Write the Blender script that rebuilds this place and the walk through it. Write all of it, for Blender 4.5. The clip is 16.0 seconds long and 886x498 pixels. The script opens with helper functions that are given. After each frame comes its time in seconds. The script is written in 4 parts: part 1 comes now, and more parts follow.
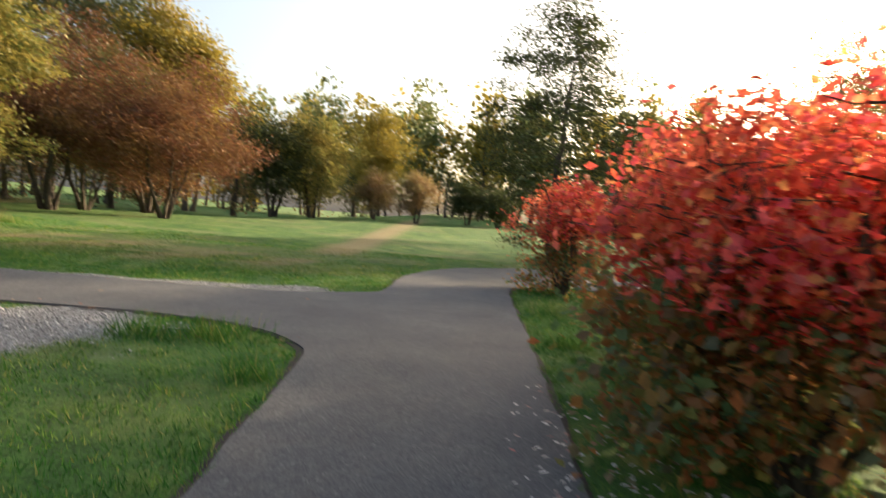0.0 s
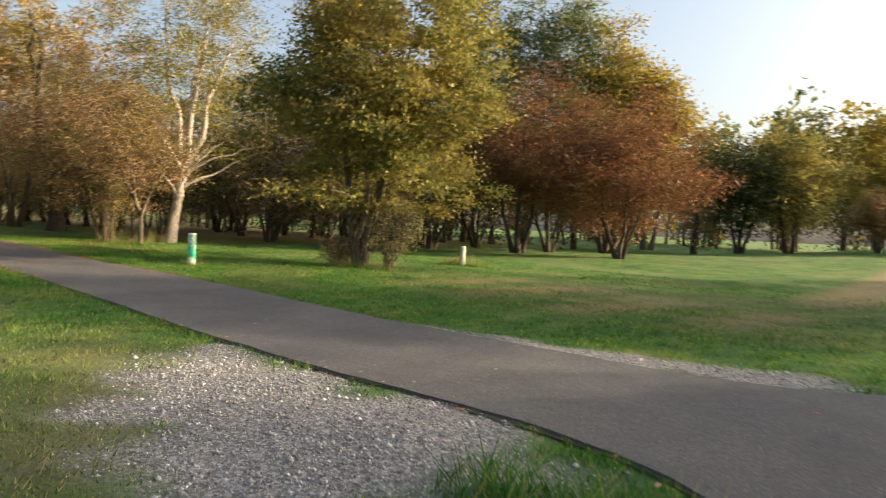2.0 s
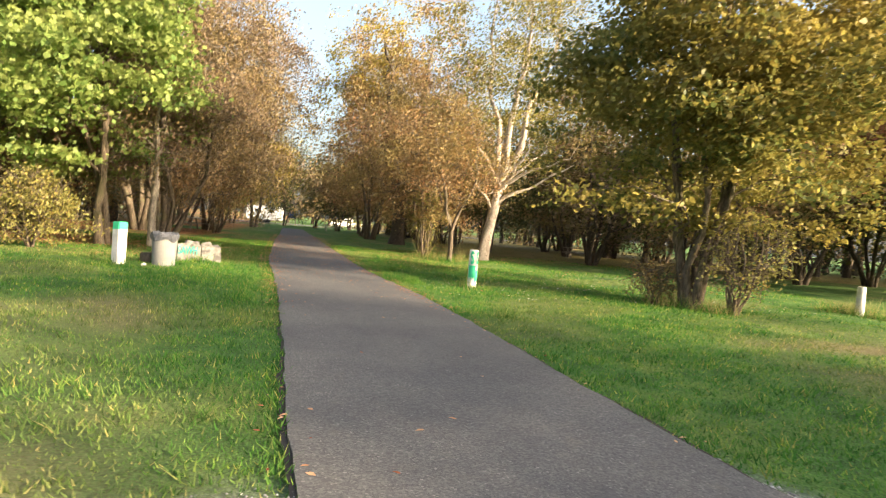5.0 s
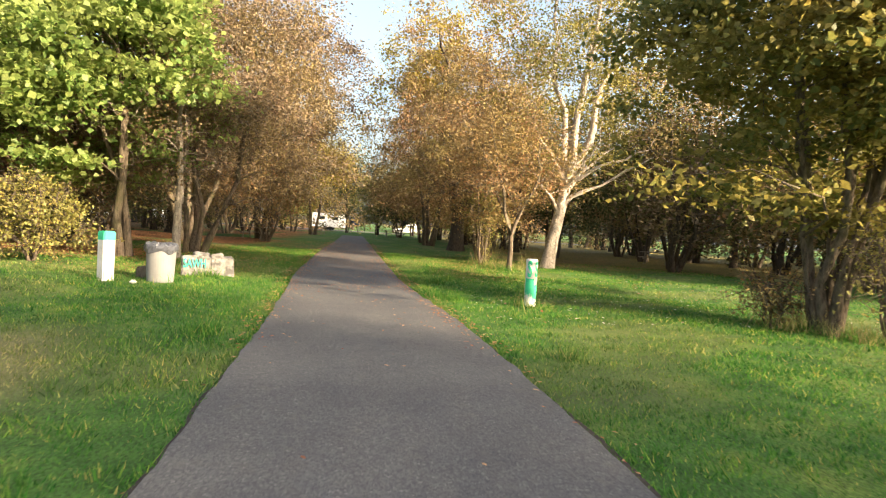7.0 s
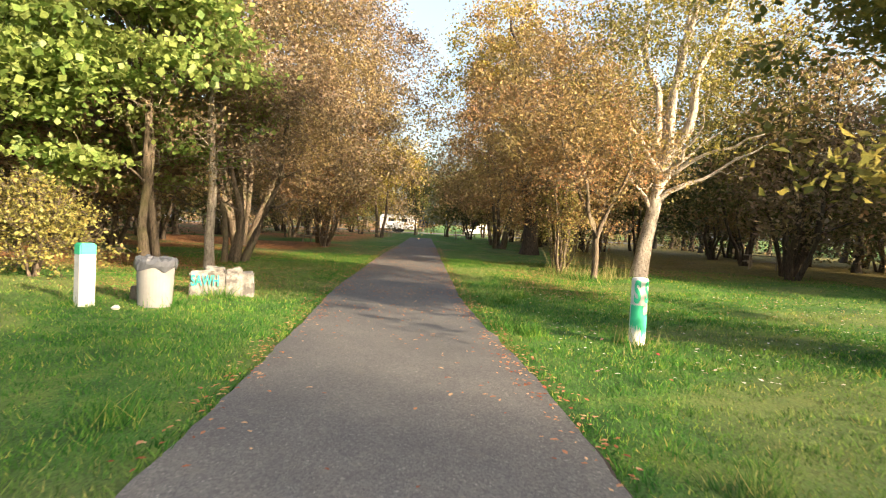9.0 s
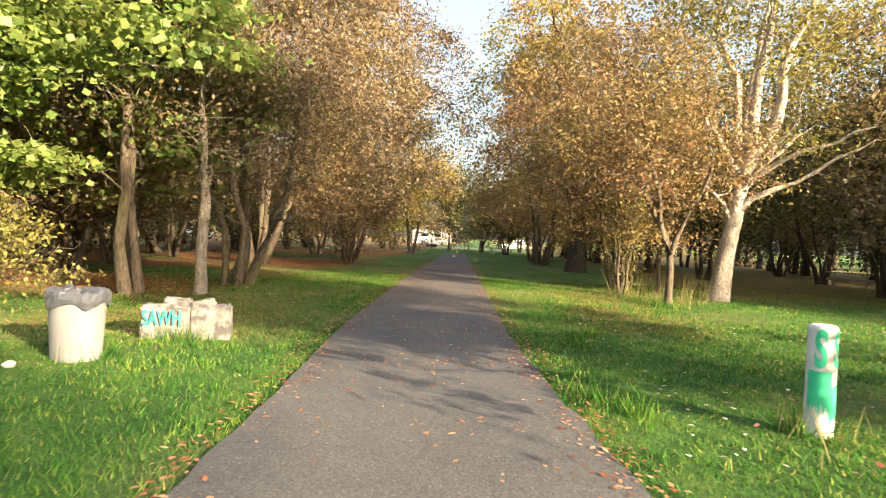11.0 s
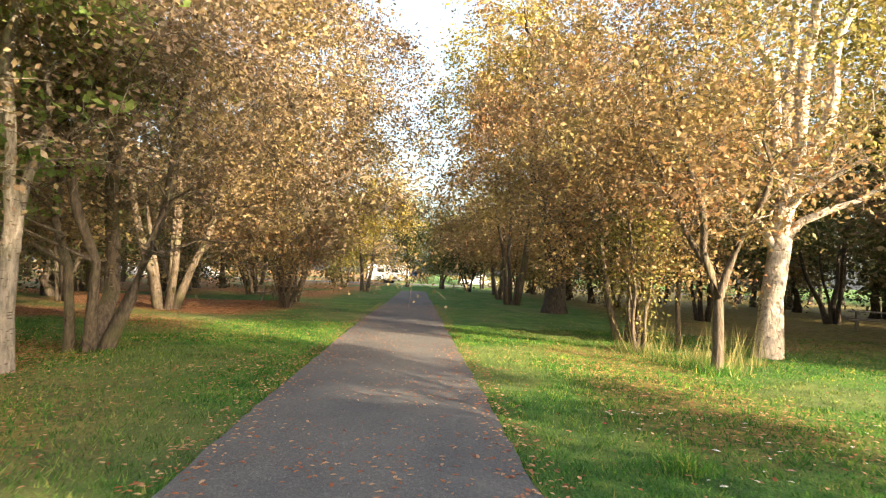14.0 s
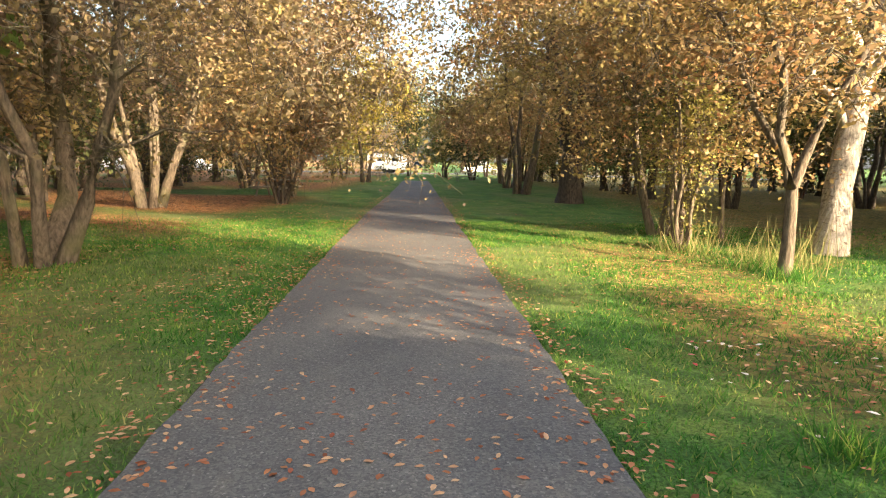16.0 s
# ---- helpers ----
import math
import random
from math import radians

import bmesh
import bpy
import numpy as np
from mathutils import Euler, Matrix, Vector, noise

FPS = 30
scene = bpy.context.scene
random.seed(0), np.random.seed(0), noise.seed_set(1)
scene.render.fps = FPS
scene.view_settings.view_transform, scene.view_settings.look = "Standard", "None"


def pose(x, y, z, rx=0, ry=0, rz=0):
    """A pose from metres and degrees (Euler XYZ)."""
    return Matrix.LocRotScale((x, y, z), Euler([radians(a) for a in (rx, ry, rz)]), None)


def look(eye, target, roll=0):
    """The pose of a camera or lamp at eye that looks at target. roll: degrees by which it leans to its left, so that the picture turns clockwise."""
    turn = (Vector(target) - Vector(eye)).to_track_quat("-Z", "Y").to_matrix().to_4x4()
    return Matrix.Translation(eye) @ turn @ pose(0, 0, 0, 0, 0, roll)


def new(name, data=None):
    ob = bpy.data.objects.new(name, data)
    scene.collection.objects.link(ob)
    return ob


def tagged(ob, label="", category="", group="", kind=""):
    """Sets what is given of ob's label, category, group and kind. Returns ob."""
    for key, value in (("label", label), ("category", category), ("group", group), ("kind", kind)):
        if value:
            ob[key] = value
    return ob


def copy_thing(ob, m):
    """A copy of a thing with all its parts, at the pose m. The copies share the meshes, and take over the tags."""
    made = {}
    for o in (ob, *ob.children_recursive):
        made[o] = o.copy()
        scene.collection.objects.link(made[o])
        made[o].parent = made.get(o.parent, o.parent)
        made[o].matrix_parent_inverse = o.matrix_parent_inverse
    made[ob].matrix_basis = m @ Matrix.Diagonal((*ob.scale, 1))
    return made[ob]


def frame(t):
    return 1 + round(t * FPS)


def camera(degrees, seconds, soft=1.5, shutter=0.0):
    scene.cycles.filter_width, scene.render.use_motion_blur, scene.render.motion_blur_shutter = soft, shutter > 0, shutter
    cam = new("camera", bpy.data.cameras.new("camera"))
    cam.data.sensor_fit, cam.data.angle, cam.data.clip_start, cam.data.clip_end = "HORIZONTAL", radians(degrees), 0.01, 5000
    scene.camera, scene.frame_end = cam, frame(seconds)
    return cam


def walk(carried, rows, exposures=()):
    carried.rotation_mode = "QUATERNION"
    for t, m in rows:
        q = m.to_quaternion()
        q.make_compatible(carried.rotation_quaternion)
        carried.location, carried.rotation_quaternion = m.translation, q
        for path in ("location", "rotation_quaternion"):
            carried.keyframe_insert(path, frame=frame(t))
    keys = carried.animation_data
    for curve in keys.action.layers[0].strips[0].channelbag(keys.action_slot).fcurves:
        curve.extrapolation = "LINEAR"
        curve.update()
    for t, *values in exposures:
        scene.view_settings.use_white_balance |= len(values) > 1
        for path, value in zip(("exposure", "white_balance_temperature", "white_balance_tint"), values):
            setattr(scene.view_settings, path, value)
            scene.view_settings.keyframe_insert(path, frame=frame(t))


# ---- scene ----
cam = camera(71.7, 16.0, 1.1, 0.4)
PATH = [
    (0, (1.936, -0.357, 1.467), (1.775, 1.634, 1.375), 5.2),
    (0.5, (1.629, 0.563, 1.494), (1.139, 2.501, 1.542), 5.0),
    (1, (1.321, 1.566, 1.496), (0.356, 3.316, 1.583), 4.5),
    (1.5, (1.058, 2.365, 1.504), (-0.201, 3.92, 1.493), 1.0),
    (2, (0.586, 3.078, 1.5), (-0.853, 4.465, 1.425), 2.7),
    (2.5, (0.038, 3.725, 1.525), (-1.597, 4.875, 1.455), 5.1),
    (3, (-0.604, 4.288, 1.591), (-2.33, 5.295, 1.492), 6.0),
    (3.5, (-1.264, 4.81, 1.591), (-3.025, 5.759, 1.596), 2.8),
    (4, (-1.934, 5.369, 1.513), (-3.751, 6.205, 1.561), 0.8),
    (4.5, (-2.573, 5.867, 1.425), (-4.478, 6.476, 1.456), 0.6),
    (5, (-3.195, 6.232, 1.419), (-5.143, 6.678, 1.349), 4.5),
    (5.2, (-3.467, 6.35, 1.417), (-5.42, 6.769, 1.312), 5.1),
    (7.5, (-6.79, 7.452, 1.447), (-8.784, 7.604, 1.4), 2.3),
    (8, (-7.575, 7.586, 1.503), (-9.573, 7.662, 1.453), 1.7),
    (8.5, (-8.402, 7.604, 1.523), (-10.4, 7.639, 1.441), 3.7),
    (9, (-9.21, 7.628, 1.535), (-11.208, 7.619, 1.454), 2.9),
    (9.5, (-10.044, 7.619, 1.556), (-12.042, 7.629, 1.472), 3.7),
    (10, (-10.855, 7.535, 1.554), (-12.854, 7.489, 1.503), 3.3),
    (12.5, (-14.784, 7.337, 1.468), (-16.777, 7.179, 1.417), 2.3),
    (13, (-15.637, 7.249, 1.564), (-17.632, 7.155, 1.471), 2.6),
    (13.5, (-16.518, 7.241, 1.559), (-18.515, 7.159, 1.617), 1.3),
    (14, (-17.316, 7.188, 1.59), (-19.315, 7.2, 1.672), 2.1),
    (14.5, (-17.969, 7.091, 1.613), (-19.968, 7.021, 1.635), 1.2),
    (15, (-18.562, 6.926, 1.563), (-20.561, 6.865, 1.55), 0.5),
    (15.5, (-19.013, 6.952, 1.595), (-21.004, 6.947, 1.407), -0.5),
    (16, (-19.185, 6.914, 1.65), (-21.165, 6.934, 1.368), 1.0),
]
EXPOSURES = [(0, 1.7), (0.8, 1.2), (1.5, 1.25), (2.2, 1.7), (3.5, 2.15), (5, 2.2), (9, 2.25), (10, 2.3), (12.5, 2.4), (14, 2.6), (15, 2.8), (16, 2.75)]
walk(cam, [(t, look(eye, target, roll)) for t, eye, target, roll in PATH],
     exposures=[(t, stops, 6700, 9) for t, stops in EXPOSURES])

# ---- light ----
SUN = Vector((0.655, 0.755, 0.0)).normalized()
ELEV = radians(16.5)
world = bpy.data.worlds.new("sky")
scene.world = world
world.use_nodes = True
wn = world.node_tree
sky = wn.nodes.new("ShaderNodeTexSky")
sky.sky_type = "NISHITA"
sky.sun_disc = False
sky.sun_elevation = ELEV
sky.sun_rotation = math.atan2(SUN.x, SUN.y)
sky.air_density, sky.dust_density, sky.ozone_density = 1.0, 6.0, 1.0
bg = wn.nodes["Background"]
# thin white haze over the whole sky
haze = wn.nodes.new("ShaderNodeMix")
haze.data_type, haze.blend_type = "RGBA", "ADD"
haze.inputs[0].default_value = 1.0
haze.inputs[7].default_value = (0.42, 0.43, 0.45, 1)
wn.links.new(sky.outputs[0], haze.inputs[6])
wn.links.new(haze.outputs[2], bg.inputs[0])
bg.inputs[1].default_value = 0.105
sun = new("sun", bpy.data.lights.new("sun", "SUN"))
sun.data.energy, sun.data.angle, sun.data.color = 5.0, radians(0.6), (1.0, 0.79, 0.53)
sun.matrix_world = look(Vector((SUN.x * math.cos(ELEV), SUN.y * math.cos(ELEV), math.sin(ELEV))) * 200, (0, 0, 0))


# ---- materials ----
def material(name, rough=0.9):
    m = bpy.data.materials.new(name)
    m.use_nodes = True
    b = m.node_tree.nodes["Principled BSDF"]
    b.inputs["Roughness"].default_value = rough
    b.inputs["Specular IOR Level"].default_value = 0.25
    return m, m.node_tree, b


def node(nt, kind, **values):
    n = nt.nodes.new("ShaderNode" + kind)
    for key, value in values.items():
        n.inputs[key.replace("_", " ")].default_value = value
    return n


def ramp(nt, fac, stops, smooth=True):
    n = nt.nodes.new("ShaderNodeValToRGB")
    cr = n.color_ramp
    cr.interpolation = "LINEAR" if smooth else "CONSTANT"
    while len(cr.elements) < len(stops):
        cr.elements.new(0.5)
    for e, (p, c) in zip(cr.elements, stops):
        e.position, e.color = p, (*c, 1)
    nt.links.new(fac, n.inputs[0])
    return n.outputs[0]


def mix(nt, fac, a, b, blend="MIX"):
    n = nt.nodes.new("ShaderNodeMix")
    n.data_type, n.blend_type = "RGBA", blend
    for sock, value in ((n.inputs[0], fac), (n.inputs[6], a), (n.inputs[7], b)):
        if isinstance(value, (int, float)):
            sock.default_value = value
        elif isinstance(value, tuple):
            sock.default_value = (*value, 1)
        else:
            nt.links.new(value, sock)
    return n.outputs[2]


def coords(nt, space="Object", scale=(1, 1, 1)):
    tc = nt.nodes.new("ShaderNodeTexCoord")
    mp = nt.nodes.new("ShaderNodeMapping")
    mp.inputs["Scale"].default_value = scale
    nt.links.new(tc.outputs[space], mp.inputs[0])
    return mp.outputs[0]


def noise_tex(nt, vec, scale, detail=4.0, rough=0.55):
    n = node(nt, "TexNoise", Scale=scale, Detail=detail, Roughness=rough)
    nt.links.new(vec, n.inputs["Vector"])
    return n.outputs["Fac"]


def bump(nt, b, height, strength, distance):
    n = node(nt, "Bump", Strength=strength, Distance=distance)
    nt.links.new(height, n.inputs["Height"])
    nt.links.new(n.outputs[0], b.inputs["Normal"])


def leaf_material(name, colours, translucent=0.45, patch=None):
    """Leaves: each one its own shade out of colours, with larger patches of another shade over the crown."""
    m = bpy.data.materials.new(name)
    m.use_nodes = True
    nt = m.node_tree
    out = nt.nodes["Material Output"]
    nt.nodes.remove(nt.nodes["Principled BSDF"])
    geo = nt.nodes.new("ShaderNodeNewGeometry")
    col = ramp(nt, geo.outputs["Random Per Island"], [(i / max(1, len(colours) - 1), c) for i, c in enumerate(colours)])
    vec = coords(nt)
    if patch:
        big = ramp(nt, noise_tex(nt, vec, 0.45, 3), [(0.42, (0, 0, 0)), (0.62, (1, 1, 1))])
        col = mix(nt, big, col, patch)
    small = ramp(nt, noise_tex(nt, vec, 22, 2), [(0.3, (0.72, 0.72, 0.72)), (0.7, (1.15, 1.15, 1.15))])
    col = mix(nt, 1.0, col, small, "MULTIPLY")
    d, t, g = node(nt, "BsdfDiffuse"), node(nt, "BsdfTranslucent"), node(nt, "BsdfGlossy", Roughness=0.5)
    g.inputs["Color"].default_value = (0.8, 0.8, 0.8, 1)
    nt.links.new(col, d.inputs[0])
    nt.links.new(col, t.inputs[0])
    a, b = nt.nodes.new("ShaderNodeMixShader"), nt.nodes.new("ShaderNodeMixShader")
    a.inputs[0].default_value, b.inputs[0].default_value = translucent, 0.02
    nt.links.new(d.outputs[0], a.inputs[1])
    nt.links.new(t.outputs[0], a.inputs[2])
    nt.links.new(a.outputs[0], b.inputs[1])
    nt.links.new(g.outputs[0], b.inputs[2])
    nt.links.new(b.outputs[0], out.inputs[0])
    return m


def bark_material(name, dark, light, moss=None, spots=None):
    m, nt, b = material(name, 0.92)
    vec = coords(nt, "Object", (9, 9, 2.2))
    n1 = noise_tex(nt, vec, 2.2, 6, 0.65)
    col = ramp(nt, n1, [(0.33, dark), (0.62, light)])
    wide = noise_tex(nt, coords(nt), 1.3, 3)
    if moss:
        col = mix(nt, ramp(nt, wide, [(0.5, (0, 0, 0)), (0.7, (0.8, 0.8, 0.8))]), col, moss)
    if spots:
        s = noise_tex(nt, coords(nt, "Object", (5, 5, 16)), 1.6, 3)
        col = mix(nt, ramp(nt, s, [(0.6, (0, 0, 0)), (0.68, (1, 1, 1))]), col, spots)
    nt.links.new(col, b.inputs["Base Color"])
    bump(nt, b, n1, 0.9, 0.045)
    return m


def plain(name, colour, rough=0.7, var=0.25, scale=6.0, metal=0.0, bumpy=0.2):
    """A worn surface of one main colour, with stains and fine grain."""
    m, nt, b = material(name, rough)
    vec = coords(nt)
    lo = tuple(c * (1 - var) for c in colour)
    hi = tuple(min(1, c * (1 + var * 0.5)) for c in colour)
    n1 = noise_tex(nt, vec, scale, 5)
    n2 = noise_tex(nt, vec, scale * 14, 3)
    col = mix(nt, 0.35, ramp(nt, n1, [(0.3, lo), (0.7, hi)]), ramp(nt, n2, [(0.3, lo), (0.7, hi)]))
    nt.links.new(col, b.inputs["Base Color"])
    b.inputs["Metallic"].default_value = metal
    bump(nt, b, n2, bumpy, 0.004)
    return m


# foliage
L_GOLD = leaf_material("leaf_golden_olive", [(0.10, 0.13, 0.04), (0.18, 0.19, 0.05), (0.33, 0.27, 0.07), (0.14, 0.165, 0.045)], 0.48, (0.28, 0.22, 0.055))
L_MAPLE = leaf_material("leaf_maple_green", [(0.14, 0.24, 0.06), (0.21, 0.31, 0.08), (0.31, 0.37, 0.11), (0.16, 0.26, 0.07)], 0.55, (0.28, 0.33, 0.10))
L_BIRCH = leaf_material("leaf_pale_yellow", [(0.21, 0.19, 0.05), (0.30, 0.26, 0.07), (0.16, 0.17, 0.05), (0.32, 0.24, 0.06)], 0.42)
L_BROWN = leaf_material("leaf_russet", [(0.21, 0.125, 0.065), (0.35, 0.225, 0.115), (0.20, 0.155, 0.08), (0.36, 0.16, 0.07)], 0.42, (0.31, 0.245, 0.09))
L_PINK = leaf_material("leaf_pinkish_brown", [(0.17, 0.115, 0.085), (0.27, 0.185, 0.125), (0.15, 0.12, 0.085), (0.22, 0.165, 0.085)], 0.35, (0.27, 0.205, 0.085))
L_CRAB = leaf_material("leaf_dull_red", [(0.13, 0.05, 0.032), (0.22, 0.085, 0.048), (0.15, 0.085, 0.038), (0.10, 0.05, 0.03)], 0.38, (0.22, 0.12, 0.045))
L_DARK = leaf_material("leaf_dark_green", [(0.045, 0.06, 0.022), (0.075, 0.09, 0.03), (0.10, 0.10, 0.03), (0.055, 0.075, 0.03)], 0.35)
L_POPLAR = leaf_material("leaf_poplar_green", [(0.10, 0.15, 0.065), (0.16, 0.21, 0.085), (0.19, 0.22, 0.085), (0.12, 0.17, 0.075)], 0.4, (0.23, 0.22, 0.08))
L_YELLOW = leaf_material("leaf_yellow", [(0.34, 0.27, 0.05), (0.28, 0.25, 0.06), (0.42, 0.29, 0.04), (0.24, 0.21, 0.05)], 0.45)
L_RED = leaf_material("leaf_scarlet", [(0.70, 0.05, 0.05), (0.85, 0.13, 0.06), (0.75, 0.09, 0.13), (0.88, 0.40, 0.12)], 0.62, (0.85, 0.20, 0.09))
L_REDLOW = leaf_material("leaf_green_turning_orange", [(0.10, 0.20, 0.08), (0.26, 0.22, 0.06), (0.48, 0.15, 0.05), (0.11, 0.17, 0.10)], 0.55)
L_OLIVE = leaf_material("leaf_dull_olive", [(0.065, 0.08, 0.028), (0.10, 0.11, 0.035), (0.13, 0.12, 0.038), (0.08, 0.09, 0.03)], 0.35)
L_SHRUB = leaf_material("leaf_pale_olive", [(0.24, 0.24, 0.07), (0.33, 0.30, 0.09), (0.18, 0.19, 0.06), (0.36, 0.27, 0.08)], 0.4)
BARK = bark_material("bark_grey_brown", (0.045, 0.036, 0.028), (0.16, 0.125, 0.093), (0.10, 0.10, 0.045))
BARK_PALE = bark_material("bark_pale", (0.19, 0.155, 0.13), (0.45, 0.395, 0.34), None, (0.12, 0.095, 0.075))
BARK_GREY = bark_material("bark_pale_grey", (0.13, 0.11, 0.09), (0.32, 0.28, 0.235), (0.17, 0.16, 0.09), (0.08, 0.07, 0.055))
BARK_DARK = bark_material("bark_dark", (0.03, 0.024, 0.02), (0.10, 0.08, 0.06))


# ---- mesh helpers ----
def mesh_np(name, verts, faces, mats, attrs=None, smooth=False):
    """A mesh from arrays: verts n x 3, faces m x 3 or m x 4."""
    me = bpy.data.meshes.new(name)
    verts = np.asarray(verts, dtype=np.float32)
    faces = np.asarray(faces, dtype=np.int32)
    k = faces.shape[1]
    me.vertices.add(len(verts))
    me.vertices.foreach_set("co", verts.ravel())
    me.loops.add(faces.size)
    me.loops.foreach_set("vertex_index", faces.ravel())
    me.polygons.add(len(faces))
    me.polygons.foreach_set("loop_start", np.arange(0, faces.size, k, dtype=np.int32))
    if smooth:
        me.polygons.foreach_set("use_smooth", np.ones(len(faces), dtype=bool))
    me.update(calc_edges=True)
    for key, values in (attrs or {}).items():
        a = me.attributes.new(key, "FLOAT", "POINT")
        a.data.foreach_set("value", np.asarray(values, dtype=np.float32))
    for mt in mats if isinstance(mats, (list, tuple)) else [mats]:
        me.materials.append(mt)
    return me


def part(name, bm, mat=None, parent=None, label=""):
    """Links a bmesh (or a mesh) as one object under its thing."""
    if isinstance(bm, bmesh.types.BMesh):
        me = bpy.data.meshes.new(name)
        bm.to_mesh(me)
        bm.free()
        me.materials.append(mat)
    else:
        me = bm
    ob = new(name, me)
    if parent is not None:
        ob.parent = parent
    if label:
        tagged(ob, label)
    return ob


def smoothstep(a, b, v):
    t = np.clip((v - a) / (b - a), 0, 1)
    return t * t * (3 - 2 * t)


def ground_z(x, y):
    """The lie of the land: level round the paths, rising gently across the northern field."""
    x, y = np.asarray(x, dtype=float), np.asarray(y, dtype=float)
    return 0.027 * np.clip(y - 27, 0, 110) * smoothstep(-27, -9, x)


# ---- trees ----
def tubes(lines, sides):
    """Tapered tubes along polylines: lines is a list of (points k x 3, radii k)."""
    vs, fs, n = [], [], 0
    ang = np.linspace(0, 2 * np.pi, sides, endpoint=False)
    for pts, rad in lines:
        k = len(pts)
        tan = np.gradient(pts, axis=0)
        tan /= np.linalg.norm(tan, axis=1, keepdims=True) + 1e-9
        ref = np.where(np.abs(tan[:, 2:3]) > 0.9, np.array([[1.0, 0, 0]]), np.array([[0, 0, 1.0]]))
        u = np.cross(tan, ref)
        u /= np.linalg.norm(u, axis=1, keepdims=True) + 1e-9
        w = np.cross(tan, u)
        ring = pts[:, None] + rad[:, None, None] * (np.cos(ang)[None, :, None] * u[:, None] + np.sin(ang)[None, :, None] * w[:, None])
        vs.append(ring.reshape(-1, 3))
        i = np.arange(k - 1)[:, None] * sides + np.arange(sides)[None]
        j = np.arange(k - 1)[:, None] * sides + (np.arange(sides)[None] + 1) % sides
        fs.append(np.stack([i, j, j + sides, i + sides], -1).reshape(-1, 4) + n)
        n += k * sides
    return np.concatenate(vs), np.concatenate(fs)


def leaf_quads(rng, centres, size, flat=0.35, slim=0.62):
    """Folded, pointed leaves at the centres: four corners each."""
    n = len(centres)
    a = rng.normal(size=(n, 3))
    a[:, 2] *= 0.7
    a /= np.linalg.norm(a, axis=1, keepdims=True)
    b = rng.normal(size=(n, 3))
    b[:, 2] *= flat
    b -= a * np.sum(a * b, 1, keepdims=True)
    b /= np.linalg.norm(b, axis=1, keepdims=True) + 1e-9
    c = np.cross(a, b)
    s = (size * rng.uniform(0.6, 1.3, n))[:, None]
    base, tip = centres - a * s * 0.5, centres + a * s * 0.5
    mid = centres - a * s * 0.05
    left, right = mid + b * s * slim * 0.5 + c * s * 0.12, mid - b * s * slim * 0.5 + c * s * 0.12
    v = np.stack([base, left, tip, right], 1).reshape(-1, 3)
    return v, np.arange(4 * n).reshape(n, 4)


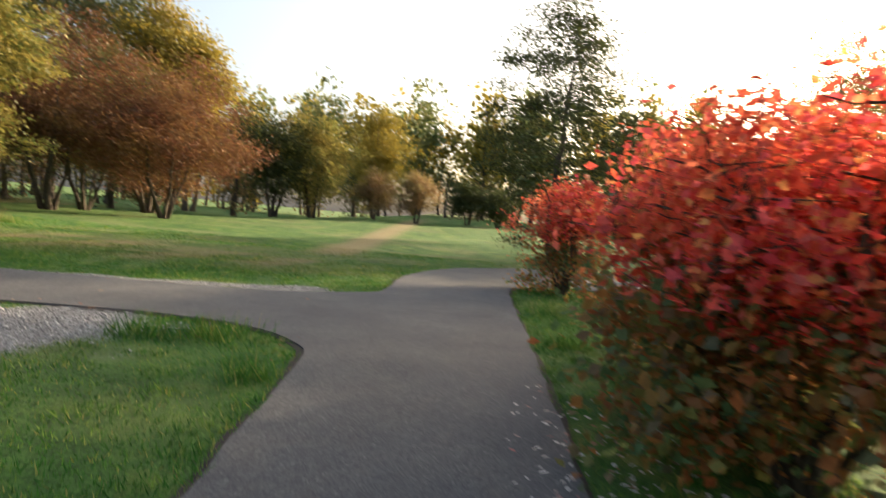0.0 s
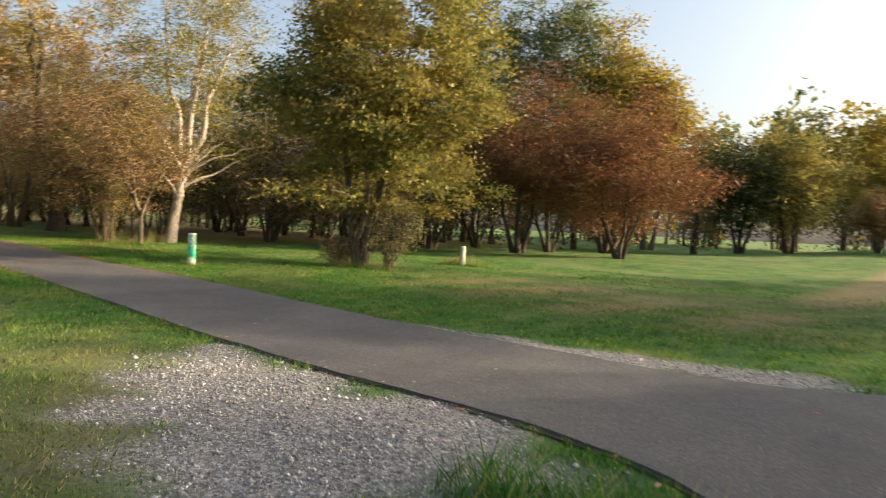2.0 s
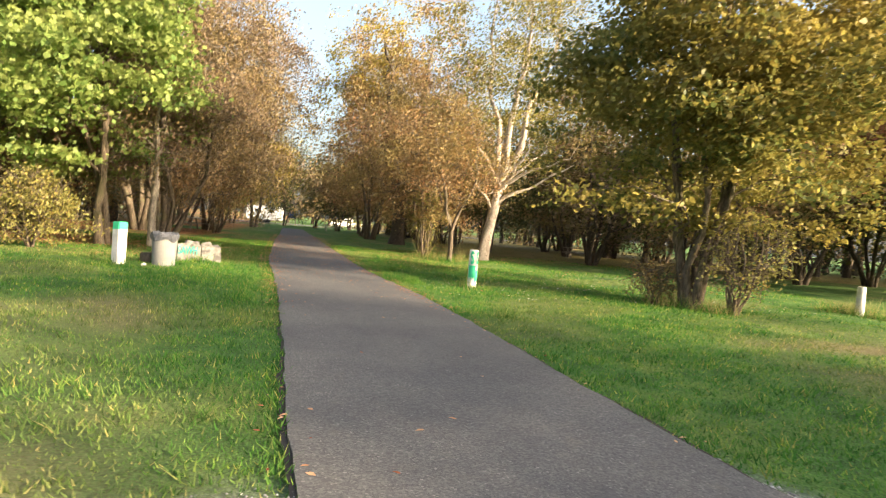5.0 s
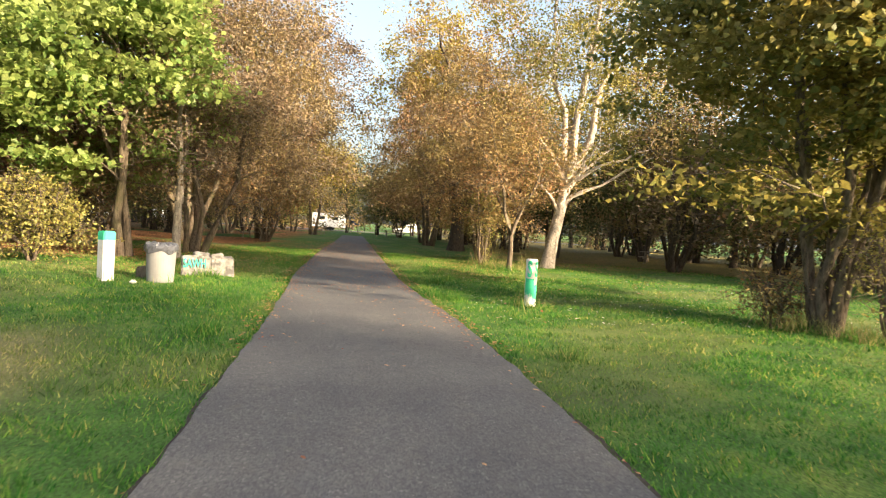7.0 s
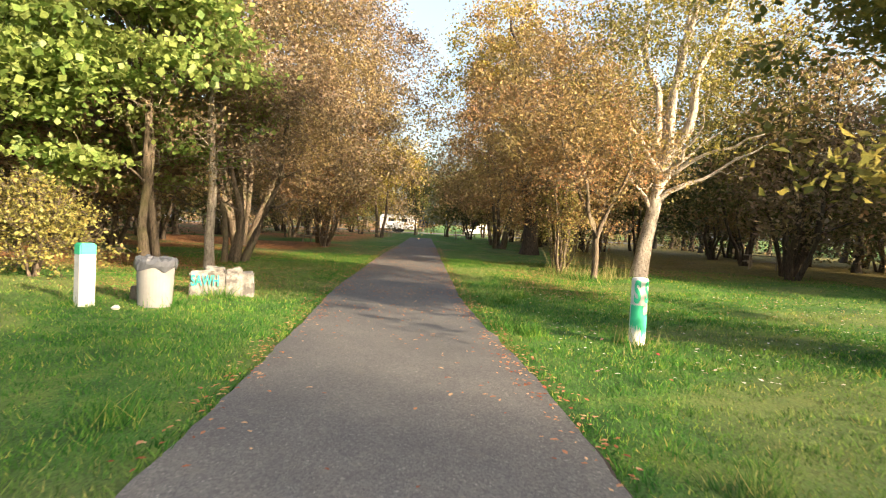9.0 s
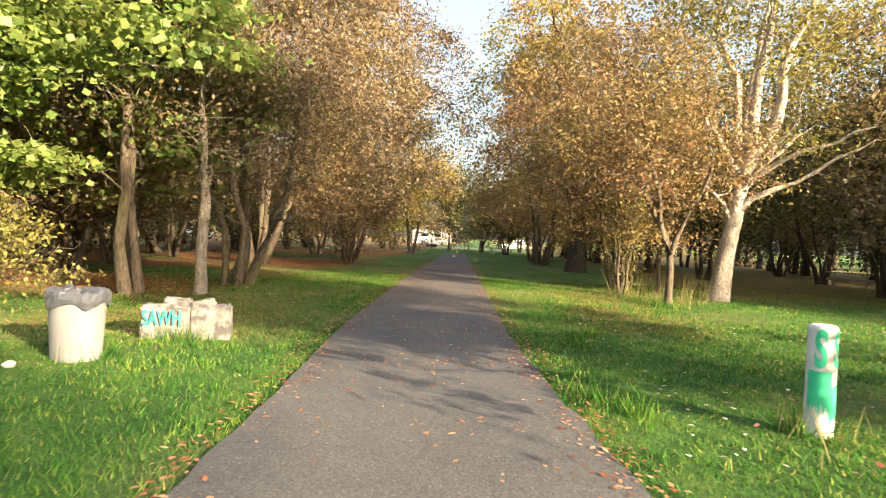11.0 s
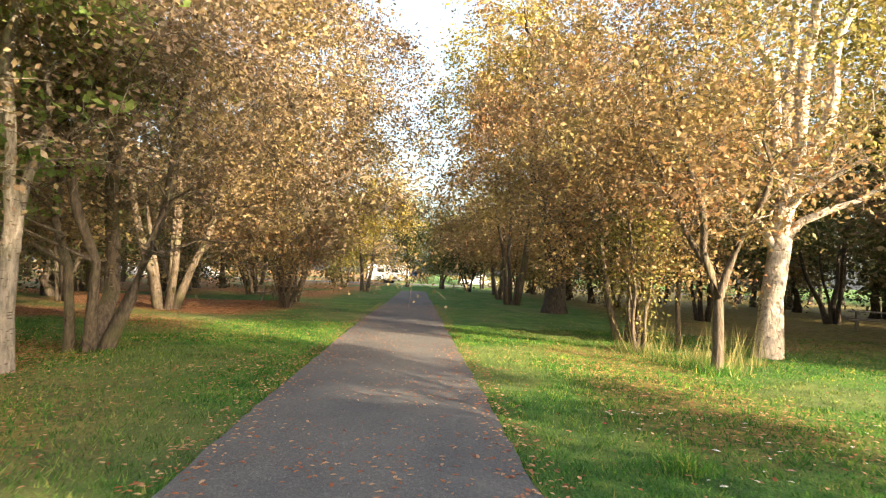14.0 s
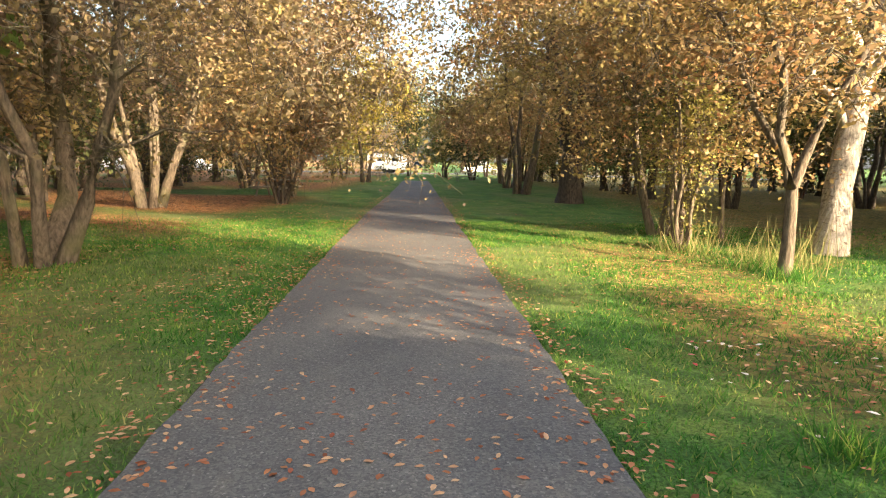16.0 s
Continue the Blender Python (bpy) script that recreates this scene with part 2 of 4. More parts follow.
def grow(seed, h, r, low, stems=1, trunk_r=0.15, clusters=150, leaves=60, leaf=0.12, spread=0.45, puff=0.42, lean=(0, 0),
         off=(0, 0), shape="round", twigs=0, fork=None, droop=0.0, stem_bend=0.25, slim=0.62, bare=False, limbs=(), gnarl=1.2, spray=0.62):
    """The arrays of one tree about its foot: wood (verts, quads) and crown (verts, quads)."""
    rng = np.random.default_rng(seed)
    mid = (low + h) / 2
    half = (h - low) / 2
    nodes, rads, thick, fine, twig = [], [], [], [], []
    foot = np.zeros(3)
    for z, az, length, rise in limbs:
        t = np.linspace(0, 1, 8)[:, None]
        away = np.array([math.cos(radians(az)), math.sin(radians(az)), 0])
        pts = np.array([lean[0] * 0.55 * z / fork, lean[1] * 0.55 * z / fork, z]) + away * length * t + np.array([0, 0, 1]) * length * rise * t ** 0.9
        pts[1:] += rng.normal(size=(7, 3)) * 0.05
        rr = trunk_r * 0.36 * (1 - 0.85 * t[:, 0])
        thick.append((pts, rr))
        for q, w in zip(pts[3:], rr[3:]):
            nodes.append(q)
            rads.append(w)
    if fork:
        top = np.array([lean[0] * 0.55, lean[1] * 0.55, fork])
        t = np.linspace(0, 1, 7)[:, None]
        pts = top * t + np.sin(np.pi * t) * rng.normal(size=3) * 0.02 * fork * np.array([1, 1, 0])
        pts[0, 2] = -0.12
        rr = trunk_r * (1.0 - 0.22 * t[:, 0])
        rr[0] *= 1.22
        rr[1] *= 1.04
        thick.append((pts, rr))
        foot = top
    for s in range(stems):
        az = 2 * np.pi * (s + rng.uniform(-0.25, 0.25)) / stems + seed
        way = np.array([np.cos(az), np.sin(az), 0])
        out = spread * r * (0 if stems == 1 else rng.uniform(0.5, 1.0))
        base = way * trunk_r * (0.3 if fork else 1.6) * (stems > 1)
        top_h = low + (h - low) * rng.uniform(0.68, 0.9)
        end = np.array([way[0] * out + lean[0] + off[0] * 0.6, way[1] * out + lean[1] + off[1] * 0.6, top_h])
        k = 11
        t = np.linspace(0, 1, k)[:, None]
        pts = (base + foot) * (1 - t) + end * t
        pts += way * (out * stem_bend) * np.sin(np.pi * t) * (1 - 0.4 * t)
        wob = np.cumsum(rng.normal(size=(k, 3)) * 0.075 * gnarl * np.sqrt(h / 8), axis=0) * np.array([1, 1, 0.2])
        pts += wob - wob[0]
        pts[0] = base + foot
        rr = trunk_r * ((0.62 if fork else 1.0) if s == 0 else rng.uniform(0.45, 0.62 if fork else 0.95)) * (1 - t[:, 0]) ** 0.8 * 0.95 + 0.015
        if not fork:
            pts[0, 2] = -0.12
            rr[0] *= 1.35
        thick.append((pts, rr))
        for q, w in zip(pts[2:], rr[2:]):
            nodes.append(q)
            rads.append(w)
    d = rng.normal(size=(clusters, 3))
    d /= np.linalg.norm(d, axis=1, keepdims=True)
    u = rng.uniform(0.02, 1, clusters) ** 0.42
    lump = 1 + 0.16 * np.sin(3.1 * d[:, 0] + 2.3 * d[:, 2] + seed) + 0.12 * np.sin(5.3 * d[:, 1] + 4.1 * d[:, 2] + 2 * seed)
    p = d * (u * lump)[:, None]
    if shape == "cone":
        zz = (p[:, 2] + 1) / 2
        p[:, :2] *= (np.clip(1.15 - zz, 0.12, 1) ** 0.8)[:, None] * 1.15
    elif shape == "column":
        p[:, :2] *= (0.75 + 0.25 * np.cos(p[:, 2] * 2.2))[:, None]
    elif shape == "skirt":
        # full and wide right down to a nearly level lower edge
        flare = 1 / np.sqrt(np.clip(1 - np.clip(p[:, 2], -1, 0) ** 2, 0.3, 1))
        p[:, :2] *= flare[:, None]
        p[:, :2] /= np.maximum(1, np.linalg.norm(p[:, :2], axis=1) / 1.12)[:, None]
        p[:, 2] = np.maximum(p[:, 2], -1)
        p[:, 2] = np.where(p[:, 2] < 0, p[:, 2] * 0.82, p[:, 2])
    elif shape == "dome":
        p[:, 2] = np.where(p[:, 2] < 0, p[:, 2] * 0.75, p[:, 2])
        p[:, :2] *= np.where(p[:, 2] < 0, 1.14, 1.0)[:, None]
    c = p * np.array([r, r, half]) + np.array([lean[0] + off[0], lean[1] + off[1], mid])
    axis = np.array([lean[0], lean[1], 0])
    order = np.argsort(np.linalg.norm((c - axis)[:, :2], axis=1) + 0.25 * np.abs(c[:, 2] - mid))
    count = len(nodes)
    store = np.zeros((count + 4 * clusters, 3))
    store[:count] = nodes
    width = np.zeros(len(store))
    width[:count] = rads
    for i in order:
        q = c[i]
        nd = store[:count]
        v = q - nd
        dist = np.linalg.norm(v, axis=1)
        cost = dist + np.where(v[:, 2] < 0.15 * dist, 1.5 * np.abs(v[:, 2]) + 0.6, 0)
        j = int(np.argmin(cost))
        a, ra = nd[j].copy(), width[j]
        t = np.linspace(0, 1, 5)[:, None]
        pts = a * (1 - t) + q * t
        bow = np.linalg.norm(q - a)
        pts[:, 2] += np.sin(np.pi * t[:, 0]) * bow * (0.12 - droop)
        pts[1:4] += rng.normal(size=(3, 3)) * 0.05 * bow
        r0 = min(ra * 0.72, 0.012 + 0.017 * bow)
        rr = r0 * (1 - 0.78 * t[:, 0])
        fine.append((pts, np.maximum(rr, 0.005)))
        store[count:count + 4] = pts[1:]
        width[count:count + 4] = np.maximum(rr[1:], 0.006)
        count += 4
    for i in range(clusters if twigs else 0):
        for _ in range(twigs):
            w = rng.normal(size=3)
            w /= np.linalg.norm(w)
            e = c[i] + w * puff * rng.uniform(1.2, 2.6) - np.array([0, 0, droop * 2])
            t = np.linspace(0, 1, 3)[:, None]
            pts = c[i] * (1 - t) + e * t + rng.normal(size=(3, 3)) * 0.06
            twig.append((pts, np.array([0.009, 0.006, 0.003])))
    v1, f1 = tubes(thick, 9)
    if bare:
        fine = fine[:1]
    v2, f2 = tubes(fine, 3)
    if twig:
        v3, f3 = tubes(twig, 3)
        f2 = np.concatenate([f2, f3 + len(v2)])
        v2 = np.concatenate([v2, v3])
    # uneven bark
    v1 = v1 + 0.10 * trunk_r * np.sin(v1[:, [2, 0, 1]] * np.array([7.0, 23.0, 19.0]) + seed)
    wood = np.concatenate([v1, v2]), np.concatenate([f1, f2 + len(v1)])
    n = rng.poisson(leaves * (0.35 + 1.3 * rng.uniform(0, 1, clusters)))
    centre = np.repeat(c, n, axis=0)
    g = rng.normal(size=(len(centre), 3)) * puff * np.array([1, 1, spray])
    g[:, 2] -= droop * np.abs(rng.normal(size=len(g))) * puff
    crown = leaf_quads(rng, centre + g, leaf, 0.45, slim)
    return wood, crown


def tree(x, y, label, leaf_mat, bark, group="", category="tree", name="tree", turn=0.0, thing=None, **kw):
    wood, crown = grow(**kw)
    t = new(name)
    t.matrix_world = pose(x, y, float(ground_z(x, y)), 0, 0, turn)
    tagged(t, label, category, group)
    part("trunk", mesh_np("trunk", wood[0], wood[1], bark, smooth=True), None, t)
    part("crown", mesh_np("crown", crown[0], crown[1], leaf_mat), None, t)
    return t


# ---- ground ----
from mathutils import geometry

def inside(poly, x, y):
    """Which of the points lie in the polygon."""
    hit = np.zeros(len(x), dtype=bool)
    px, py = poly[:, 0], poly[:, 1]
    qx, qy = np.roll(px, -1), np.roll(py, -1)
    for a, b, c, d in zip(px, py, qx, qy):
        cross = (b > y) != (d > y)
        if b != d:
            hit ^= cross & (x < (c - a) * (y - b) / (d - b) + a)
    return hit


def edge_distance(poly, x, y):
    best = np.full(len(x), 1e9)
    for (a, b), (c, d) in zip(poly, np.roll(poly, -1, axis=0)):
        ex, ey = c - a, d - b
        t = np.clip(((x - a) * ex + (y - b) * ey) / (ex * ex + ey * ey + 1e-9), 0, 1)
        best = np.minimum(best, np.hypot(x - a - t * ex, y - b - t * ey))
    return best


def soft_noise(x, y, scale, seed=0.0):
    """Smooth noise from a few crossed waves, about -1 to 1."""
    v = np.zeros_like(np.asarray(x, dtype=float))
    rng = np.random.default_rng(int(seed * 10) + 5)
    for k in range(7):
        a, f, p = rng.uniform(0, 6.28), scale * rng.uniform(0.6, 2.4), rng.uniform(0, 6.28)
        v += np.sin((x * math.cos(a) + y * math.sin(a)) * f + p)
    return v / 3.2


EAST_EDGE = [(2.65, -14), (2.6, 0), (2.57, 4), (2.54, 6.5), (2.38, 12.1), (2.4, 14.0), (3.2, 15.2), (6, 16.1), (12, 17.3), (24, 19)]
NORTH_EDGE = [(24, 23.6), (12, 22.8), (6, 22.5), (3.0, 21.6), (0.9, 19.0), (0.15, 16.8), (-0.18, 14.7), (-0.09, 11), (-1.2, 10.0), (-2.2, 9.55), (-3.9, 9.36),
              (-6.4, 9.0), (-11, 8.84), (-15, 8.65), (-18.5, 8.27), (-22, 7.97), (-32, 7.58), (-53, 6.8), (-71, 6.1)]
SOUTH_EDGE = [(-71, 4.0), (-50, 4.55), (-38, 4.72), (-24.5, 5.17), (-21.5, 5.32), (-18.7, 5.58), (-13, 5.95), (-8, 6.17), (-4.7, 6.45), (-2.2, 6.84), (-1.1, 6.76), (-0.4, 6.4),
              (0.12, 5.8), (0.4, 3.75), (0.55, 2.5), (0.7, 0), (0.75, -14)]


def densify(points, step, wobble, seed):
    """The outline with many short, slightly ragged steps and eased corners."""
    pts = np.array(points, dtype=float)
    out = []
    for a, b in zip(pts, np.roll(pts, -1, axis=0)):
        k = max(1, int(np.hypot(*(b - a)) / step))
        out.append(a + (b - a) * (np.arange(k) / k)[:, None])
    out = np.concatenate(out)
    for _ in range(2):
        out = 0.5 * out + 0.25 * np.roll(out, 1, axis=0) + 0.25 * np.roll(out, -1, axis=0)
    rng = np.random.default_rng(seed)
    out[:, 0] += wobble * (soft_noise(out[:, 0], out[:, 1], 2.6, 1) + 0.5 * rng.normal(size=len(out)))
    out[:, 1] += wobble * (soft_noise(out[:, 0], out[:, 1], 2.9, 2) + 0.5 * rng.normal(size=len(out)))
    return out


PATHS = densify(EAST_EDGE + NORTH_EDGE + SOUTH_EDGE, 0.22, 0.018, 3)
GRAVEL = np.array([(-6.6, 6.3), (-5.9, 5.45), (-4.9, 4.75), (-3.7, 4.15), (-2.2, 4.3), (-1.6, 5.2), (-1.7, 6.2), (-2.4, 6.9), (-4.7, 6.5)])
GRAVEL_N = np.array([(-7.6, 8.85), (-5.6, 9.35), (-3.4, 9.95), (-1.5, 10.9), (-0.9, 10.6), (-1.4, 9.9), (-3.9, 9.2), (-6.4, 8.9)])


def gravel_mask(x, y):
    wob = 0.22 * soft_noise(x, y, 3.1, 7)
    d = np.where(inside(GRAVEL, x, y), 1, -1) * edge_distance(GRAVEL, x, y)
    e = np.where(inside(GRAVEL_N, x, y), 1, -1) * edge_distance(GRAVEL_N, x, y)
    return np.maximum(smoothstep(-0.35, 0.4, d + wob * 1.6), smoothstep(-0.12, 0.12, e + wob * 0.5))


def litter_mask(x, y):
    """Fallen leaves under the trees south of the path, and by the thicket north of it."""
    s = smoothstep(2.6, -0.6, y) * smoothstep(-23.5, -27, x) * smoothstep(-0.55, 0.4, soft_noise(x, y, 0.55, 3) + 0.25)
    n = smoothstep(1.7, 0.7, np.abs(y - 10.6 - (x + 27) * -0.02)) * smoothstep(-33, -31, x) * smoothstep(-22, -24, x) * 0.55
    w = smoothstep(13.5, 16.5, y) * smoothstep(-30, -34, x) * smoothstep(60, 40, y) * 0.5
    e = smoothstep(3.2, 0.8, np.hypot((x + 22.6) / 1.5, y - 2.2)) * 0.5
    return np.clip(s + n + w + e, 0, 1)


def dry_mask(x, y):
    a = smoothstep(0.15, 0.75, soft_noise(x, y, 0.8, 4)) * 0.8
    b = smoothstep(4.5, 1.5, np.hypot((x + 7.5) / 1.8, (y - 15.5) / 1.0)) * 0.95
    c = smoothstep(2.6, 0.8, np.hypot((x + 5.0) / 1.8, y - 4.4)) * (0.45 + 0.25 * soft_noise(x, y, 2.4, 14))
    c = np.maximum(c, smoothstep(2.2, 0.6, np.hypot((x + 11.5) / 1.6, y - 3.4)) * (0.5 + 0.3 * soft_noise(x, y, 1.8, 15)))
    e = smoothstep(1.4, 0.3, np.abs((x + 4.0) * 0.99 + (y - 25) * 0.07)) * smoothstep(17, 22, y) * smoothstep(90, 60, y)
    return np.clip(np.maximum(np.maximum(a * 0.35, b * (0.6 + 0.4 * soft_noise(x, y, 2.0, 5))), np.maximum(c, e * 0.95)), 0, 1)


def graded(lo, a, b, hi, fine):
    mid = np.arange(a, b + 1e-6, fine)
    up, v, s = [], b, fine
    while v < hi:
        s *= 1.22
        v += s
        up.append(min(v, hi))
    down, v, s = [], a, fine
    while v > lo:
        s *= 1.22
        v -= s
        down.append(max(v, lo))
    return np.concatenate([down[::-1], mid, up])


def lawn_z(x, y, near):
    """The height of the turf: the lie of the land with small humps away from the asphalt."""
    humps = (0.05 * soft_noise(x, y, 0.6, 9) + 0.02 * soft_noise(x, y, 2.2, 8)) * smoothstep(0.2, 2.5, near)
    return ground_z(x, y) + np.maximum(humps, -0.03) * smoothstep(200, 60, np.hypot(x, y))


gx, gy = graded(-1800, -46, 8, 1800, 0.3), graded(-1800, -6, 26, 1800, 0.3)
GX, GY = np.meshgrid(gx, gy, indexing="ij")
fx, fy = GX.ravel(), GY.ravel()
near = edge_distance(PATHS[::3], fx, fy)
on_path = inside(PATHS, fx, fy)
fz = np.where(on_path, -0.03, lawn_z(fx, fy, near))
ni, nj = GX.shape
ii = (np.arange(ni - 1)[:, None] * nj + np.arange(nj - 1)[None]).ravel()
gfaces = np.stack([ii, ii + nj, ii + nj + 1, ii + 1], -1)

m_ground, nt, b = material("ground_grass_soil", 0.95)
vec = coords(nt)


def attribute(nt, name):
    a = nt.nodes.new("ShaderNodeAttribute")
    a.attribute_name = name
    return a.outputs["Fac"]


green = ramp(nt, noise_tex(nt, vec, 1.1, 6, 0.6), [(0.3, (0.032, 0.095, 0.02)), (0.5, (0.07, 0.16, 0.032)), (0.72, (0.16, 0.215, 0.048))])
grain = ramp(nt, noise_tex(nt, vec, 38, 4, 0.7), [(0.32, (0.3, 0.32, 0.3)), (0.68, (1.4, 1.4, 1.3))])
green = mix(nt, 1.0, green, grain, "MULTIPLY")
dry = ramp(nt, noise_tex(nt, vec, 26, 4, 0.7), [(0.3, (0.12, 0.10, 0.05)), (0.7, (0.30, 0.25, 0.13))])
col = mix(nt, attribute(nt, "dry"), green, dry)
vor = node(nt, "TexVoronoi", Scale=11.0)
nt.links.new(vec, vor.inputs["Vector"])
leafy = ramp(nt, vor.outputs["Color"], [(0.2, (0.10, 0.055, 0.025)), (0.5, (0.26, 0.12, 0.045)), (0.85, (0.40, 0.20, 0.08))])
col = mix(nt, attribute(nt, "litter"), col, leafy)
v2 = node(nt, "TexVoronoi", Scale=46.0)
nt.links.new(vec, v2.inputs["Vector"])
stone = ramp(nt, v2.outputs["Color"], [(0.1, (0.15, 0.145, 0.14)), (0.55, (0.28, 0.27, 0.26)), (0.9, (0.48, 0.47, 0.46))])
col = mix(nt, attribute(nt, "gravel"), col, stone)
nt.links.new(col, b.inputs["Base Color"])
bump(nt, b, noise_tex(nt, vec, 30, 5, 0.7), 0.9, 0.05)
ground = new("ground", mesh_np("ground", np.stack([fx, fy, fz], -1), gfaces, m_ground,
                               {"gravel": gravel_mask(fx, fy), "litter": litter_mask(fx, fy), "dry": dry_mask(fx, fy)}, True))
tagged(ground, "mown park grass with dry patches, gravel and fallen leaves", "ground", kind="structure")

# asphalt paths: one slab, 3 cm proud, with ragged edges
m_asphalt, nt, b = material("asphalt", 0.82)
vec = coords(nt)
agg = node(nt, "TexVoronoi", Scale=75.0)
nt.links.new(vec, agg.inputs["Vector"])
speck = ramp(nt, agg.outputs["Color"], [(0.12, (0.075, 0.077, 0.08)), (0.55, (0.112, 0.112, 0.115)), (0.85, (0.15, 0.147, 0.144)), (0.98, (0.24, 0.235, 0.23))])
wear = ramp(nt, noise_tex(nt, vec, 0.7, 6, 0.6), [(0.3, (0.78, 0.78, 0.80)), (0.7, (1.22, 1.18, 1.12))])
fine_n = noise_tex(nt, vec, 160, 3)
col = mix(nt, 1.0, speck, wear, "MULTIPLY")
col = mix(nt, ramp(nt, noise_tex(nt, vec, 5.5, 5, 0.7), [(0.55, (0, 0, 0)), (0.75, (0.35, 0.35, 0.35))]), col, (0.17, 0.15, 0.125))
nt.links.new(col, b.inputs["Base Color"])
bump(nt, b, fine_n, 0.7, 0.012)
outline = [Vector(q) for q in PATHS]
flat, _, tris, _, _, _ = geometry.delaunay_2d_cdt(outline, [(i, (i + 1) % len(outline)) for i in range(len(outline))], [], 1, 1e-5)
bm = bmesh.new()
top = [bm.verts.new((q.x, q.y, 0.028)) for q in flat]
for f in tris:
    bm.faces.new([top[i] for i in f])
rim = [bm.verts.new((px, py, 0.028)) for px, py in PATHS]
low = [bm.verts.new((px, py, -0.05)) for px, py in PATHS]
for i in range(len(rim)):
    j = (i + 1) % len(rim)
    bm.faces.new((rim[i], low[i], low[j], rim[j]))
bmesh.ops.remove_doubles(bm, verts=bm.verts, dist=1e-5)
for f in bm.faces:
    if f.normal.z < -0.5:
        f.normal_flip()
tagged(part("road", bm, m_asphalt), "grey asphalt park footpath with a side branch and crumbling edges", "path", kind="structure")

# bare soil along the edges of the asphalt, its dark colour also standing for the edge's shadow
m_soil_shade = plain("soil_and_edge_shade", (0.055, 0.045, 0.036), 0.95, 0.5, 9.0, bumpy=0.8)
nrm = np.roll(PATHS, -1, axis=0) - np.roll(PATHS, 1, axis=0)
nrm = np.stack([nrm[:, 1], -nrm[:, 0]], -1) / (np.linalg.norm(nrm, axis=1, keepdims=True) + 1e-9)
wid = smoothstep(-16, -9, PATHS[:, 0]) * 0.055 - 0.005 + 0.03 * np.clip(soft_noise(PATHS[:, 0], PATHS[:, 1], 2.0, 6), -0.5, 1)
a, c = PATHS - nrm * 0.03, PATHS + nrm * wid[:, None]
n = len(PATHS)
sv = np.concatenate([np.c_[a, np.full(n, 0.012)], np.c_[c, np.full(n, 0.008)]])
k = np.arange(n)
sf = np.stack([k, k + n, (k + 1) % n + n, (k + 1) % n], -1)
tagged(part("trim", mesh_np("trim", sv, sf, m_soil_shade)), "seam of bare soil and painted edge shadow along the asphalt", "soil edge", kind="structure")


# ---- loose ground cover ----
def clear_of_paths(x, y, gap=0.03):
    return ~inside(PATHS, x, y) & (edge_distance(PATHS[::2], x, y) > gap)


m_blade = bpy.data.materials.new("grass_blade")
m_blade.use_nodes = True
nt = m_blade.node_tree
nt.nodes.remove(nt.nodes["Principled BSDF"])
geo = nt.nodes.new("ShaderNodeNewGeometry")
fresh = ramp(nt, geo.outputs["Random Per Island"], [(0.0, (0.034, 0.125, 0.026)), (0.5, (0.072, 0.20, 0.038)), (0.85, (0.16, 0.27, 0.058)), (1.0, (0.36, 0.33, 0.12))])
straw = ramp(nt, geo.outputs["Random Per Island"], [(0.0, (0.16, 0.15, 0.05)), (1.0, (0.42, 0.35, 0.18))])
patch = ramp(nt, noise_tex(nt, coords(nt), 1.7, 5, 0.6), [(0.32, (0.62, 0.72, 0.75)), (0.5, (1, 1, 1)), (0.7, (1.45, 1.18, 0.95))])
tuft = ramp(nt, noise_tex(nt, coords(nt), 8.0, 4, 0.65), [(0.34, (0.55, 0.62, 0.6)), (0.5, (1, 1, 1)), (0.68, (1.4, 1.3, 1.1))])
patch = mix(nt, 1.0, patch, tuft, "MULTIPLY")
col = mix(nt, attribute(nt, "dry"), mix(nt, 1.0, fresh, patch, "MULTIPLY"), straw)
d, t = node(nt, "BsdfDiffuse"), node(nt, "BsdfTranslucent")
s = nt.nodes.new("ShaderNodeMixShader")
s.inputs[0].default_value = 0.4
nt.links.new(col, d.inputs[0])
nt.links.new(col, t.inputs[0])
nt.links.new(d.outputs[0], s.inputs[1])
nt.links.new(t.outputs[0], s.inputs[2])
nt.links.new(s.outputs[0], nt.nodes["Material Output"].inputs[0])


def blades(rng, x, y, hgt, wide, bend):
    n = len(x)
    z = lawn_z(x, y, edge_distance(PATHS[::3], x, y)) - 0.012
    az = rng.uniform(0, 2 * np.pi, n)
    dx, dy = np.cos(az) * wide * 0.5, np.sin(az) * wide * 0.5
    lx, ly = rng.normal(size=n) * bend * hgt, rng.normal(size=n) * bend * hgt
    v = np.stack([np.c_[x - dx, y - dy, z], np.c_[x + dx, y + dy, z], np.c_[x + lx, y + ly, z + hgt]], 1).reshape(-1, 3)
    return v, np.repeat(np.clip(dry_mask(x, y) * 0.85, 0, 1), 3)


rng = np.random.default_rng(11)
N = 900000
x, y = rng.uniform(-36, 4.5, N), rng.uniform(-4, 24, N)
spine = np.where(x < -1, np.abs(y - (7.6 + 0.02 * (x + 8))), np.hypot(x - 1.5, np.maximum(0, y - 9)))
keep = rng.uniform(0, 1, N) < np.clip(1.15 - spine / 9.0, 0.10, 1)
x, y, spine = x[keep], y[keep], spine[keep]
keep = clear_of_paths(x, y, -0.01)
x, y, spine = x[keep], y[keep], spine[keep]
keep = (rng.uniform(0, 1, len(x)) > gravel_mask(x, y) * 1.05) & (rng.uniform(0, 1, len(x)) > litter_mask(x, y) * 0.45)
x, y = x[keep], y[keep]
lush = np.clip(0.5 + 0.5 * soft_noise(x, y, 1.3, 6), 0, 1)
